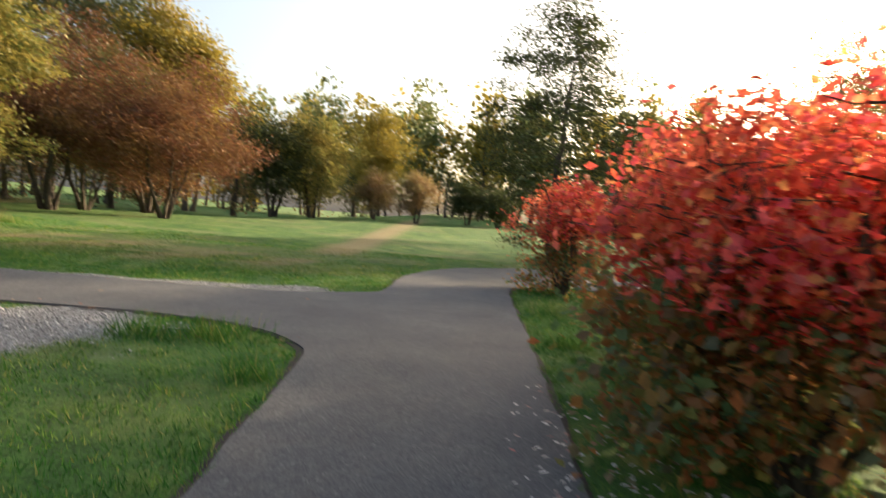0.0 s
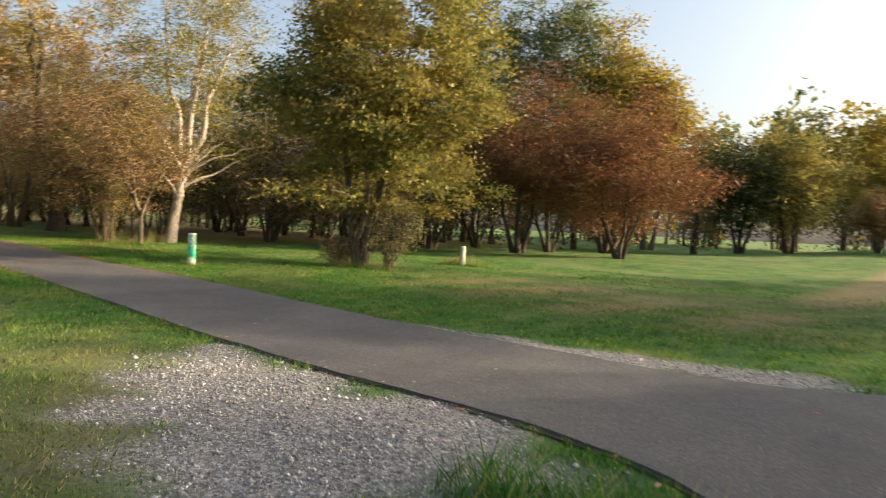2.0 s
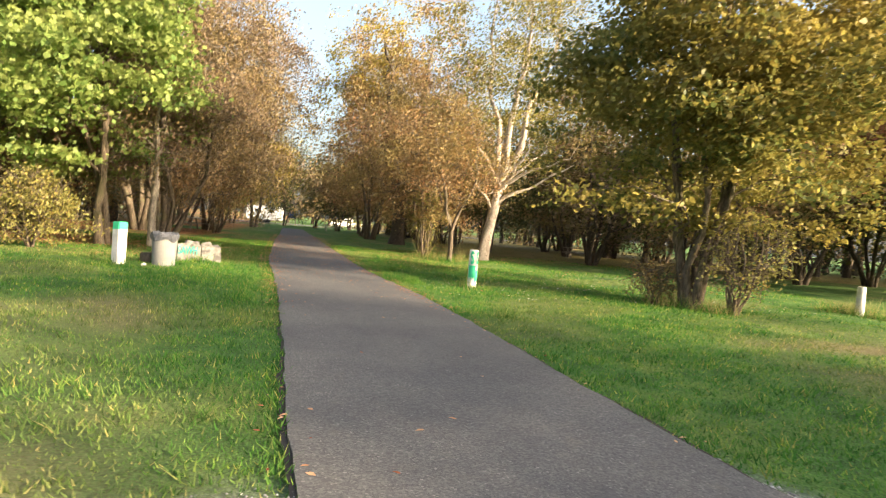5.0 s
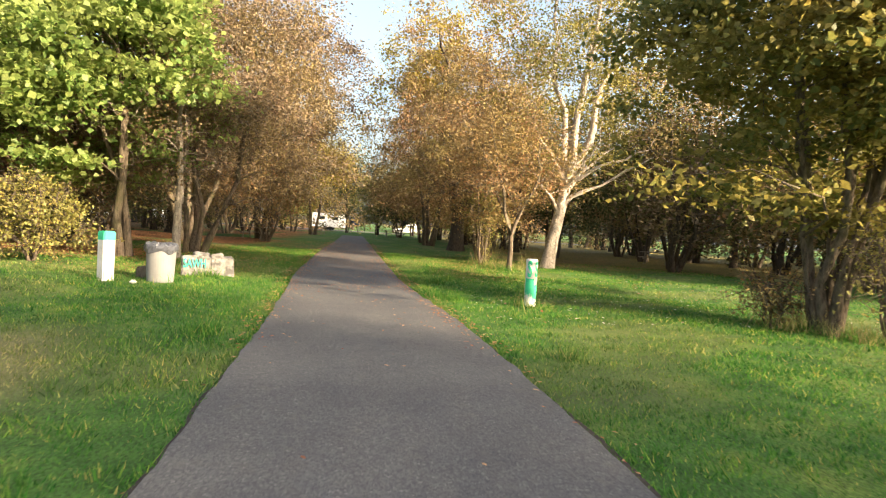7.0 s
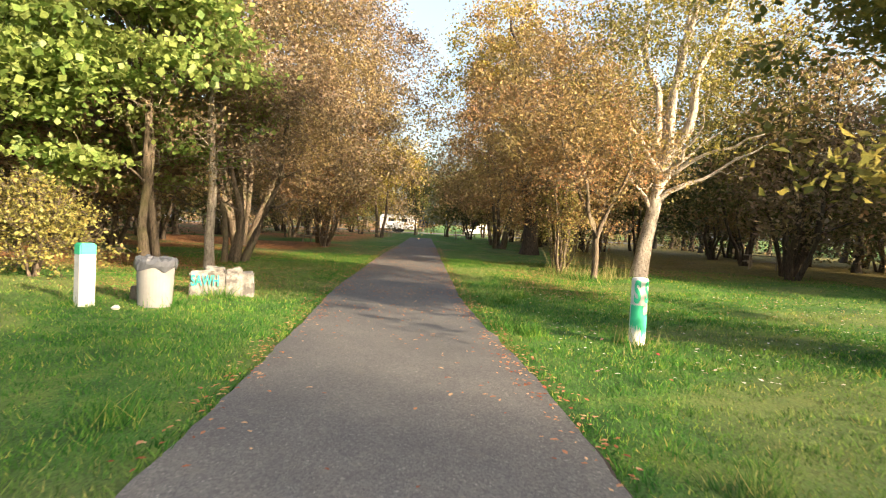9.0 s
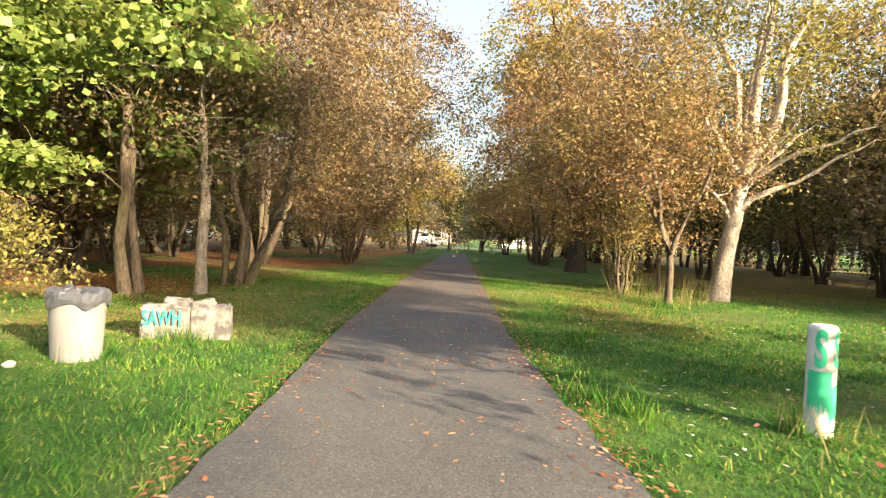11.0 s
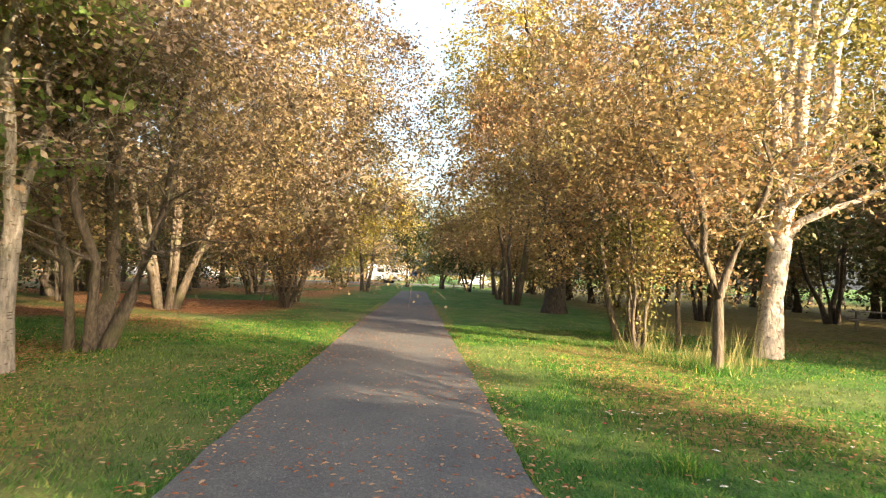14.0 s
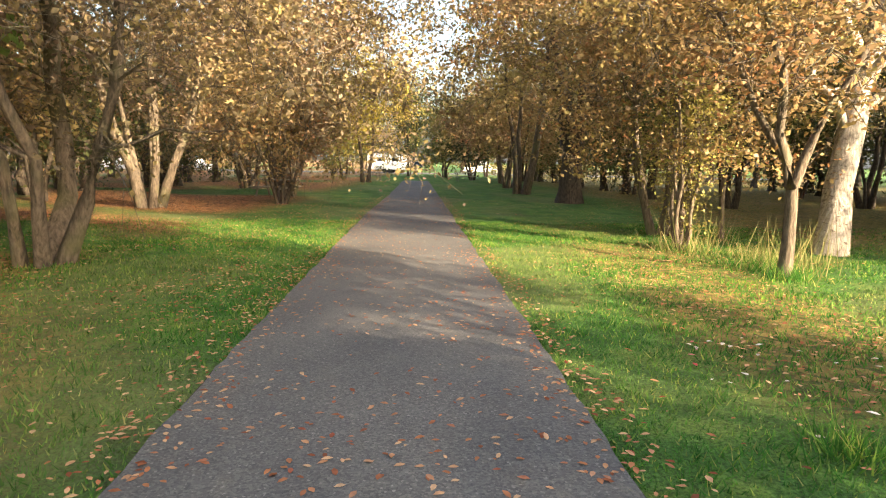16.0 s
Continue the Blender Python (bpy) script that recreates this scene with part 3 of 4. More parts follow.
dist_k = np.clip(spine[keep] / 10, 0, 1)
clump = np.clip(0.5 + 0.6 * soft_noise(x, y, 6.5, 13), 0, 1)
hgt = (0.026 + 0.03 * lush + 0.045 * clump ** 2) * rng.uniform(0.6, 1.3, len(x)) * (1 - 0.3 * dry_mask(x, y))
v, dr = blades(rng, x, y, hgt, (0.012 + 0.018 * dist_k) * rng.uniform(0.7, 1.3, len(x)), 0.55)
tagged(part("grass", mesh_np("grass", v, np.arange(len(v)).reshape(-1, 3), m_blade, {"dry": dr})),
       "short green park grass with straw-coloured patches", "grass", kind="stuff")

# coarser tufts and weeds along the verge, round the posts and under the shrubs
TUFTS = [(-18.4, 8.55, 0.5), (-18.0, 8.9, 0.35), (-17.8, 10.3, 0.35), (-21.5, 8.9, 0.35), (-22.5, 9.3, 0.4), (-16.3, 20.1, 0.9), (-16.9, 20.4, 0.8), (-15.5, 20.5, 0.7),
         (-16.0, 14.9, 1.2), (-15.0, 15.2, 0.9), (-31.3, 11.8, 0.9), (-29.2, 12.3, 0.8), (-30.1, 12.8, 0.9), (-28.2, 12.2, 0.5), (-12.8, 9.6, 0.3), (-0.9, 5.9, 0.6),
         (-1.6, 5.7, 0.5), (0.0, 4.6, 0.4), (-18.5, 2.1, 0.4), (-19.0, 3.1, 0.5), (-20.2, 3.6, 0.5), (-13.5, 5.3, 0.4), (3.0, 7.5, 0.5), (3.1, 10.5, 0.6)]
tx, ty, th = [], [], []
for cx, cy, s in TUFTS:
    k = int(420 * s)
    tx.append(cx + rng.normal(size=k) * 0.32 * s)
    ty.append(cy + rng.normal(size=k) * 0.32 * s)
    th.append(rng.uniform(0.10, 0.34, k) * (0.55 + 0.6 * s))
tx, ty, th = np.concatenate(tx), np.concatenate(ty), np.concatenate(th)
ok = clear_of_paths(tx, ty, 0.0)
v, dr = blades(rng, tx[ok], ty[ok], th[ok], 0.014, 0.5)
dr = np.maximum(dr, np.repeat((th[ok] > 0.3) * 0.9, 3))
tagged(part("weeds", mesh_np("weeds", v, np.arange(len(v)).reshape(-1, 3), m_blade, {"dry": dr})),
       "rough grass tufts and dry weeds round posts and shrubs", "weeds", kind="stuff")

sx, sy, sh = [], [], []
for cx, cy, k, tall in ((-31.0, 11.8, 60, 0.9), (-29.3, 12.7, 40, 0.9), (-29.8, 13.3, 50, 0.9), (-28.5, 12.6, 25, 0.6), (-32.2, 12.9, 40, 0.9), (-17.75, 10.4, 30, 0.35), (-16.0, 20.3, 120, 0.6), (-16.2, 14.9, 120, 0.5)):
    sx.append(cx + rng.normal(size=k) * 0.28)
    sy.append(cy + rng.normal(size=k) * 0.28)
    sh.append(rng.uniform(0.35, 1.1, k) * tall)
sx, sy, sh = np.concatenate(sx), np.concatenate(sy), np.concatenate(sh)
v, dr = blades(rng, sx, sy, sh, 0.016, 0.28)
tagged(part("dry_stems", mesh_np("dry_stems", v, np.arange(len(v)).reshape(-1, 3), m_blade, {"dry": np.repeat(rng.uniform(0.6, 1, len(sx)), 3)})),
       "tall straw-coloured stems in the thicket and round the posts", "dry stems", kind="stuff")

# gravel stones
m_stone, nt, b = material("gravel_stone", 0.9)
geo = nt.nodes.new("ShaderNodeNewGeometry")
nt.links.new(ramp(nt, geo.outputs["Random Per Island"], [(0, (0.17, 0.168, 0.165)), (0.6, (0.33, 0.32, 0.31)), (1, (0.56, 0.55, 0.54))]), b.inputs["Base Color"])
bump(nt, b, noise_tex(nt, coords(nt), 90, 3), 0.4, 0.004)
N = 62000
x, y = rng.uniform(-8, -0.8, N), rng.uniform(3.4, 11.2, N)
keep = clear_of_paths(x, y, 0.0) & (rng.uniform(0, 1, N) < gravel_mask(x, y) ** 1.3)
x, y = x[keep], y[keep]
octa = np.array([(1, 0, 0), (-1, 0, 0), (0, 1, 0), (0, -1, 0), (0, 0, 0.8), (0, 0, -0.6)])
octf = np.array([(0, 2, 4), (2, 1, 4), (1, 3, 4), (3, 0, 4), (2, 0, 5), (1, 2, 5), (3, 1, 5), (0, 3, 5)])
sz = rng.gamma(2.0, 0.0027, len(x)) + 0.004
v = octa[None] * rng.uniform(0.6, 1.3, (len(x), 6, 1)) * sz[:, None, None]
az = rng.uniform(0, 6.28, len(x))
v = np.stack([v[..., 0] * np.cos(az)[:, None] - v[..., 1] * np.sin(az)[:, None], v[..., 0] * np.sin(az)[:, None] + v[..., 1] * np.cos(az)[:, None], v[..., 2]], -1)
v += np.stack([x, y, lawn_z(x, y, edge_distance(PATHS[::3], x, y)) + sz * 0.35], -1)[:, None]
f = (octf[None] + 6 * np.arange(len(x))[:, None, None]).reshape(-1, 3)
tagged(part("gravel", mesh_np("gravel", v.reshape(-1, 3), f, m_stone)), "loose pale grey gravel beside the asphalt", "gravel", kind="stuff")

# fallen leaves
m_fallen = leaf_material("fallen_leaf", [(0.20, 0.06, 0.03), (0.42, 0.17, 0.08), (0.60, 0.38, 0.22), (0.32, 0.09, 0.05)], 0.15)
m_fallen_pale = leaf_material("fallen_leaf_pale", [(0.62, 0.57, 0.52), (0.72, 0.67, 0.62), (0.52, 0.43, 0.37), (0.45, 0.06, 0.06)], 0.15)


def flat_leaves(rng, x, y, z, size):
    n = len(x)
    az = rng.uniform(0, 6.28, n)
    s = size * rng.uniform(0.55, 1.35, n)
    ca, sa = np.cos(az), np.sin(az)
    tilt = rng.normal(size=n) * 0.16
    out = []
    for u, w, lift in ((-0.5, 0, 0.0), (-0.22, 0.22, 0.16), (0.12, 0.27, 0.25), (0.55, 0.03, 0.08), (0.16, -0.25, 0.2), (-0.2, -0.24, 0.22)):
        out.append(np.c_[x + s * (u * ca - w * sa), y + s * (u * sa + w * ca), z + s * np.maximum(0.01, lift * (0.35 + np.abs(tilt)) + u * tilt)])
    return np.stack(out, 1).reshape(-1, 3)


def scatter(rng, n, box, weight):
    x, y = rng.uniform(box[0], box[1], n), rng.uniform(box[2], box[3], n)
    k = rng.uniform(0, 1, n) < weight(x, y)
    return x[k], y[k]


def on_asphalt(x, y):
    along = smoothstep(-11, -22, x) * 0.85 + smoothstep(-19, -24, x) * smoothstep(-60, -30, x) * 0.45 + 0.02
    clump = np.clip(0.45 + 0.55 * soft_noise(x, y, 1.2, 2), 0.1, 1)
    edge = smoothstep(0.35, 0.02, edge_distance(PATHS[::2], x, y))
    return np.where(inside(PATHS, x, y), along * clump * (0.42 + 3.6 * edge), along * edge * 4.5)


ax, ay = scatter(rng, 34000, (-48, 0, 3.6, 9.6), on_asphalt)
bx, by = scatter(rng, 90000, (-46, -20, -9, 17), lambda x, y: (litter_mask(x, y) * 0.55 + 0.04 + 0.45 * smoothstep(-21, -24, x) * smoothstep(7.5, 4.5, y) * smoothstep(-0.5, 0.5, soft_noise(x, y, 0.9, 17)) + 0.2 * smoothstep(-21, -24, x) * smoothstep(-0.3, 0.7, soft_noise(x, y, 0.9, 12))) * clear_of_paths(x, y, 0.05))
x, y = np.concatenate([ax, bx]), np.concatenate([ay, by])
z = np.where(inside(PATHS, x, y), 0.03, lawn_z(x, y, edge_distance(PATHS[::3], x, y)) + 0.04)
v = flat_leaves(rng, x, y, z, 0.052)
tagged(part("fallen_leaves", mesh_np("fallen_leaves", v, np.arange(len(v)).reshape(-1, 6), m_fallen)),
       "dry brown autumn leaves scattered on path and grass", "fallen leaves", kind="stuff")
ax, ay = scatter(rng, 1500, (1.5, 3.4, 1.2, 6.5), lambda x, y: smoothstep(1.8, 2.6, x) ** 2 * smoothstep(6.2, 3.0, y) * 0.6)
v = flat_leaves(rng, ax, ay, np.where(inside(PATHS, ax, ay), 0.03, 0.035), 0.05)
tagged(part("fallen_leaves", mesh_np("fallen_leaves", v, np.arange(len(v)).reshape(-1, 6), m_fallen_pale)),
       "pale and red fallen leaves beside the scarlet bush", "fallen leaves", kind="stuff")
x, y = scatter(rng, 2600, (-25, -15.5, 9, 19), lambda x, y: 0.22 + 0 * x)
v = flat_leaves(rng, x, y, lawn_z(x, y, edge_distance(PATHS[::3], x, y)) + 0.03, 0.06)
tagged(part("fallen_leaves", mesh_np("fallen_leaves", v, np.arange(len(v)).reshape(-1, 6), m_fallen_pale)),
       "pale leaves dotted over the sunlit lawn", "fallen leaves", kind="stuff")


# ---- trees and shrubs by the path ----
tree(-15.9, 15.2, "broad multi-stemmed tree with golden olive leaves down to the grass", L_GOLD, BARK, seed=4, h=10.3, r=3.9, low=1.2, off=(0.2, 0.6), stems=8, trunk_r=0.085,
     clusters=420, leaves=150, leaf=0.15, spread=0.5, puff=0.36, shape="skirt", stem_bend=0.1, spray=0.45)
tree(-30.75, 14.4, "tall pale-barked birch with thin yellow leaves", L_BIRCH, BARK_PALE, seed=9, h=15.5, r=4.6, low=3.2, stems=4, trunk_r=0.275, fork=3.8,
     clusters=280, leaves=110, leaf=0.13, puff=0.42, lean=(-1.7, 1.75), twigs=2, spread=0.42,
     limbs=((2.3, -95, 1.3, 1.4), (2.6, 75, 3.6, 0.62), (3.2, 110, 2.8, 0.9), (3.5, -60, 2.6, 1.1), (3.7, 60, 3.2, 0.45), (3.4, 20, 2.2, 0.8)))
tree(-28.6, 12.35, "small forked tree with sparse russet leaves", L_BROWN, BARK, seed=12, h=6.9, r=2.9, low=1.5, stems=3, trunk_r=0.10, fork=1.35,
     clusters=200, leaves=62, leaf=0.105, spread=0.5, puff=0.34, off=(-0.6, -0.5), twigs=5, shape="skirt")
tree(-33.6, 12.2, "twiggy small tree with russet and yellow leaves over the path verge", L_BROWN, BARK, seed=15, h=9.6, r=4.1, low=0.9, stems=5, trunk_r=0.1,
     clusters=340, leaves=100, leaf=0.105, puff=0.4, off=(-0.8, -0.6), twigs=4, shape="skirt")
tree(-31.3, 11.75, "slender leafy sapling clump with upright shoots", L_SHRUB, BARK, seed=21, h=4.0, r=0.8, low=0.3, stems=9, trunk_r=0.035,
     clusters=70, leaves=40, leaf=0.085, puff=0.22, twigs=2, shape="column", spread=0.5)
tree(-33.0, 13.4, "slim young tree with moss-green bark in the thicket", L_SHRUB, BARK, seed=22, h=6.0, r=1.3, low=2.0, stems=2, trunk_r=0.07, fork=2.0,
     clusters=60, leaves=40, leaf=0.1, puff=0.35, twigs=2)
tree(-45.6, 12.6, "large dark-trunked tree with a russet crown", L_BROWN, BARK_DARK, seed=23, h=16, r=5.6, low=1.0, stems=4, trunk_r=0.55, fork=2.4,
     clusters=340, leaves=60, leaf=0.21, puff=0.46, twigs=1, shape="skirt")
tree(-25.6, -0.3, "large maple with dense green leaves on twin trunks", L_MAPLE, BARK, seed=31, h=12.5, r=4.7, low=1.2, stems=3, trunk_r=0.115,
     clusters=430, leaves=135, leaf=0.17, puff=0.42, off=(1.2, -1.4), shape="skirt", slim=0.95, spread=0.3, stem_bend=-0.1, spray=0.3)
tree(-26.0, 1.15, "slim pale-trunked tree beneath the maple", L_PINK, BARK_GREY, seed=33, h=8.0, r=2.2, low=2.4, stems=3, trunk_r=0.14, fork=1.7,
     clusters=110, leaves=60, leaf=0.1, puff=0.42, twigs=4)
tree(-28.3, 1.0, "leaning multi-trunk tree with bare twigs and pinkish-brown leaves", L_PINK, BARK, seed=35, h=10.8, r=4.2, low=0.7, stems=4, trunk_r=0.16,
     clusters=460, leaves=115, leaf=0.10, gnarl=2.6, spread=0.5, puff=0.4, lean=(-0.2, 0.8), off=(-0.4, 0.0), twigs=7, droop=0.06, stem_bend=0.5, shape="skirt")
tree(-39.4, -2.5, "tall tree with clustered stems and pinkish-brown leaves", L_PINK, BARK, seed=37, h=17.5, r=6.2, off=(0, 1.4), low=1.2, stems=5, trunk_r=0.16,
     clusters=440, leaves=66, leaf=0.17, puff=0.42, twigs=2, shape="skirt")
tree(-42.0, 1.1, "bushy small tree with drooping russet branches", L_BROWN, BARK, seed=39, h=9.0, r=3.7, low=0.5, stems=7, trunk_r=0.06,
     clusters=300, leaves=62, leaf=0.14, puff=0.4, twigs=3, droop=0.06)
tree(-22.0, -1.0, "pale olive shrub beside the white post", L_SHRUB, BARK, category="shrub", name="shrub", seed=41, h=2.2, r=1.5, low=0.1, stems=9, trunk_r=0.022,
     clusters=120, leaves=60, leaf=0.09, puff=0.2, twigs=6, shape="cone")
tree(-66.0, 1.4, "yellow-leaved tree by the far end of the path", L_YELLOW, BARK, seed=43, h=11.5, r=3.6, low=2.4, stems=2, trunk_r=0.15,
     clusters=180, leaves=75, leaf=0.2, puff=0.55)
tree(-51.5, 11.2, "tall yellow-leaved tree above the path", L_YELLOW, BARK, seed=45, h=19, r=5.0, low=4.2, stems=3, trunk_r=0.2,
     clusters=280, leaves=62, leaf=0.21, puff=0.45, twigs=1)

tree(-47.2, 0.0, "tall tree with russet and golden leaves over the path", L_PINK, BARK, seed=47, h=17, r=5.6, off=(0, 1.8), low=1.6, stems=4, trunk_r=0.17,
     clusters=380, leaves=62, leaf=0.18, puff=0.42, twigs=1, shape="skirt")
tree(-14.9, 15.6, "low leafy shoots at the foot of the golden tree", L_SHRUB, BARK, category="shrub", name="shrub", seed=48, h=2.3, r=1.1, low=0.15, stems=10, trunk_r=0.018,
     clusters=60, leaves=20, leaf=0.085, puff=0.22, twigs=4)
tree(-16.5, 14.6, "low dry shoots at the foot of the golden tree", L_BROWN, BARK, category="shrub", name="shrub", seed=49, h=1.0, r=0.8, low=0.1, stems=8, trunk_r=0.014,
     clusters=40, leaves=26, leaf=0.07, puff=0.2, twigs=5)

# the scarlet hedge bushes: red above, green and orange low down
def red_bush(x, y, h, r, seed, n):
    t = new("shrub")
    t.matrix_world = pose(x, y, 0)
    tagged(t, "scarlet autumn bush with green and orange lower leaves", "shrub", "scarlet bushes")
    wood, crown = grow(seed=seed, h=h, r=r, low=0.38 * h, stems=9, trunk_r=0.022, clusters=n, leaves=70, leaf=0.082, spread=0.7, puff=0.19, twigs=2, shape="dome")
    part("trunk", mesh_np("trunk", wood[0], wood[1], BARK_DARK, smooth=True), None, t)
    part("crown", mesh_np("crown", crown[0], crown[1], L_RED), None, t)
    _, crown = grow(seed=seed + 1, h=h * 0.66, r=r * 1.02, low=-0.1, stems=3, trunk_r=0.02, clusters=n // 2, leaves=70, leaf=0.095, puff=0.2, slim=0.8)
    part("lower_leaves", mesh_np("lower_leaves", crown[0], crown[1], L_REDLOW), None, t, "green leaves turning orange")


red_bush(3.95, 3.5, 2.3, 1.4, 51, 200)
red_bush(4.7, 6.3, 2.75, 1.5, 53, 170)
red_bush(3.6, 14.1, 2.55, 0.95, 55, 90)

# ---- the northern field ----
crab = dict(bark=BARK_DARK, leaf_mat=L_CRAB, group="red-leaved trees on the field")
tree(-17.6, 34.6, "rounded dull-red tree reaching down to the grass", seed=61, h=8.8, r=4.3, low=0.5, stems=6, trunk_r=0.12, clusters=300, leaves=110, leaf=0.16, puff=0.5, shape="dome", twigs=1, **crab)
tree(-23.4, 32.6, "taller dull-red tree with dark trunks", seed=62, h=10.8, r=4.6, low=1.0, stems=4, trunk_r=0.16, clusters=300, leaves=110, leaf=0.16, puff=0.5, shape="dome", twigs=1, **crab)
tree(-23.6, 43, "dull-red tree behind the others", seed=63, h=10.5, r=4.6, low=1.0, stems=4, trunk_r=0.16, clusters=200, leaves=85, leaf=0.2, puff=0.55, shape="dome", **crab)
tree(-19.7, 57.7, "dark green round-crowned field tree", L_DARK, BARK_DARK, seed=65, h=10.3, r=4.2, low=1.6, stems=3, trunk_r=0.18, clusters=200, leaves=80, leaf=0.25, puff=0.6)
tree(-16.4, 60, "olive and golden round-crowned field tree", L_GOLD, BARK_DARK, seed=66, h=10.5, r=4.0, low=1.6, stems=3, trunk_r=0.18, clusters=200, leaves=80, leaf=0.25, puff=0.6)
tree(-13.0, 74, "tall yellow-green poplar on the field", L_YELLOW, BARK, seed=67, h=13.6, r=3.2, low=2.2, stems=2, trunk_r=0.18, clusters=190, leaves=70, leaf=0.28, puff=0.6, shape="column")
tree(-10.9, 63.5, "small rusty bush on the field", L_BROWN, BARK_DARK, category="shrub", name="shrub", seed=68, h=5.0, r=2.1, low=0.4, stems=4, trunk_r=0.07, clusters=100, leaves=80, leaf=0.19, puff=0.42)
tree(-6.1, 61, "small round rusty tree on the field", L_BROWN, BARK_DARK, seed=69, h=5.6, r=2.1, low=0.8, stems=3, trunk_r=0.09, clusters=100, leaves=80, leaf=0.19, puff=0.42)
tree(-1.2, 69, "dark low tree at the field edge", L_DARK, BARK_DARK, seed=70, h=4.6, r=2.4, low=0.8, stems=3, trunk_r=0.1, clusters=90, leaves=70, leaf=0.24, puff=0.5)
tree(2.2, 68, "dark low tree at the field edge", L_DARK, BARK_DARK, seed=71, h=4.4, r=2.3, low=0.8, stems=3, trunk_r=0.1, clusters=90, leaves=70, leaf=0.24, puff=0.5)
tree(4.3, 23.7, "dark green conical tree with ragged branches", L_DARK, BARK_DARK, seed=72, h=11.9, r=3.9, low=0.4, stems=1, trunk_r=0.18, clusters=300, leaves=75, leaf=0.13, puff=0.32, shape="cone", twigs=3, spray=0.4)
for px, py, hh, rr, lm, sd in ((-47.5, 53.5, 31, 5.6, L_POPLAR, 81), (-42.5, 57, 28, 5.0, L_POPLAR, 82), (-38.5, 60, 28.5, 4.6, L_POPLAR, 83), (-33.5, 60, 24, 4.4, L_YELLOW, 84), (-30.5, 62, 19, 3.8, L_YELLOW, 85)):
    tree(px, py, "tall poplar rising behind the red trees" if lm is L_POPLAR else "tall yellowing poplar behind the red trees", lm, BARK, "tall poplars", seed=sd,
         h=hh, r=rr, low=5, stems=2, trunk_r=0.3, clusters=230, leaves=75, leaf=0.36, puff=0.8, shape="column", twigs=1)

# ---- woods on both sides: a few kinds, repeated ----
rng = np.random.default_rng(77)
kinds = []
for i, (lm, bk, hh, rr) in enumerate(((L_PINK, BARK_DARK, 10.5, 4.0), (L_BROWN, BARK, 9.0, 3.8), (L_OLIVE, BARK_DARK, 11.5, 4.2), (L_DARK, BARK_DARK, 10.0, 4.0))):
    kinds.append(dict(leaf_mat=lm, bark=bk, seed=100 + i, h=hh, r=rr, low=0.6, stems=3 + i % 3, trunk_r=0.12, clusters=150, leaves=64, leaf=0.21, puff=0.55, shape="skirt"))
WOOD_LABELS = ["pinkish-brown tree in the shady wood", "russet tree in the shady wood", "dull olive tree in the shady wood", "dark green tree in the shady wood"]
SPOTS = [[(-29.4, -4.4), (-62, -4), (-36, -12), (-70, -9), (-33.8, 21.5), (-38, 30), (-58, 30), (-34, -17), (-55, -16)],
         [(-34.5, -6.2), (-53, -3.6), (-49.5, -11.5), (-52.5, 26.5), (-59.5, 11.5), (-45, 33), (-44, -15), (-26, 25), (-68, 12)],
         [(-36.5, 22.8), (-45.2, 25.2), (-31, 37), (-28.5, 30), (-66, 17), (-40, 42), (-25, 38), (-64, -12), (-51, 36)],
         [(-23.5, -6.8), (-41.5, -7.5), (-29.5, -11), (-57.5, -11), (-43.5, 18.5), (-53, 17.5), (-63, 24), (-40, 37), (-33, 33), (-49, 31), (-24.5, -13), (-58, 20), (-48, -19), (-74, 19)]]
for kw, label, spots in zip(kinds, WOOD_LABELS, SPOTS):
    first = tree(spots[0][0], spots[0][1], label, group="trees of the wood", **kw)
    for k, (px, py) in enumerate(spots[1:]):
        copy_thing(first, pose(px, py, float(ground_z(px, py)) - 0.02, 0, 0, 70 + 83 * k))

# trees added off to the east, mostly out of view, to shadow the paths
east = tree(41, 53.5, "tall olive and golden shade tree added out of view to the east", L_GOLD, BARK, "trees to the east", seed=121, h=25, r=5.0, low=4, stems=3, trunk_r=0.25, clusters=260, leaves=50, leaf=0.45, puff=0.8)
copy_thing(east, pose(38, 32, 0, 0, 0, 200))
far = tree(29, 55.5, "tall thin-leaved tree added far to the east for its shadow", L_BIRCH, BARK, "tall trees to the east", seed=125, h=20, r=3.2, low=4, stems=2, trunk_r=0.2, clusters=130, leaves=50, leaf=0.24, puff=0.5)
copy_thing(far, pose(37, 60, 0.8, 0, 0, 120))
# unseen poplars, added so that soft bands of shade reach path and lawn
high = tree(47, 78, "very tall thin-crowned poplar added out of view to cast bands of shade", L_BIRCH, BARK, "tall poplars to the east", seed=127, h=28, r=3.4, low=9, stems=2, trunk_r=0.25, clusters=110, leaves=34, leaf=0.34, puff=0.6, shape="column")
for px, py, turn in ((52.5, 84.5, 70), (51, 91, 250), (62, 89, 310)):
    copy_thing(high, pose(px, py, float(ground_z(px, py)), 0, 0, turn) @ Matrix.Scale(1.2, 4))
for px, py, hh, rr, sd in ((-75, -1.6, 8.5, 3.2, 131), (-77.5, 10.2, 8.0, 3.0, 132), (-83, 7.6, 7.5, 2.6, 133), (-84, -4, 9, 3.5, 134), (-74.5, 14.5, 9.5, 3.6, 135), (-88, 3.6, 11.5, 4.2, 136), (-90, 12.5, 11, 4.2, 137), (-80, -8.5, 10, 4, 138)):
    tree(px, py, "dark olive tree where the path ends", (L_DARK, L_GOLD)[sd % 2], BARK_DARK, "trees at the end of the path", seed=sd, h=hh, r=rr, low=0.7, stems=3, trunk_r=0.11,
         clusters=120, leaves=65, leaf=0.24, puff=0.5)


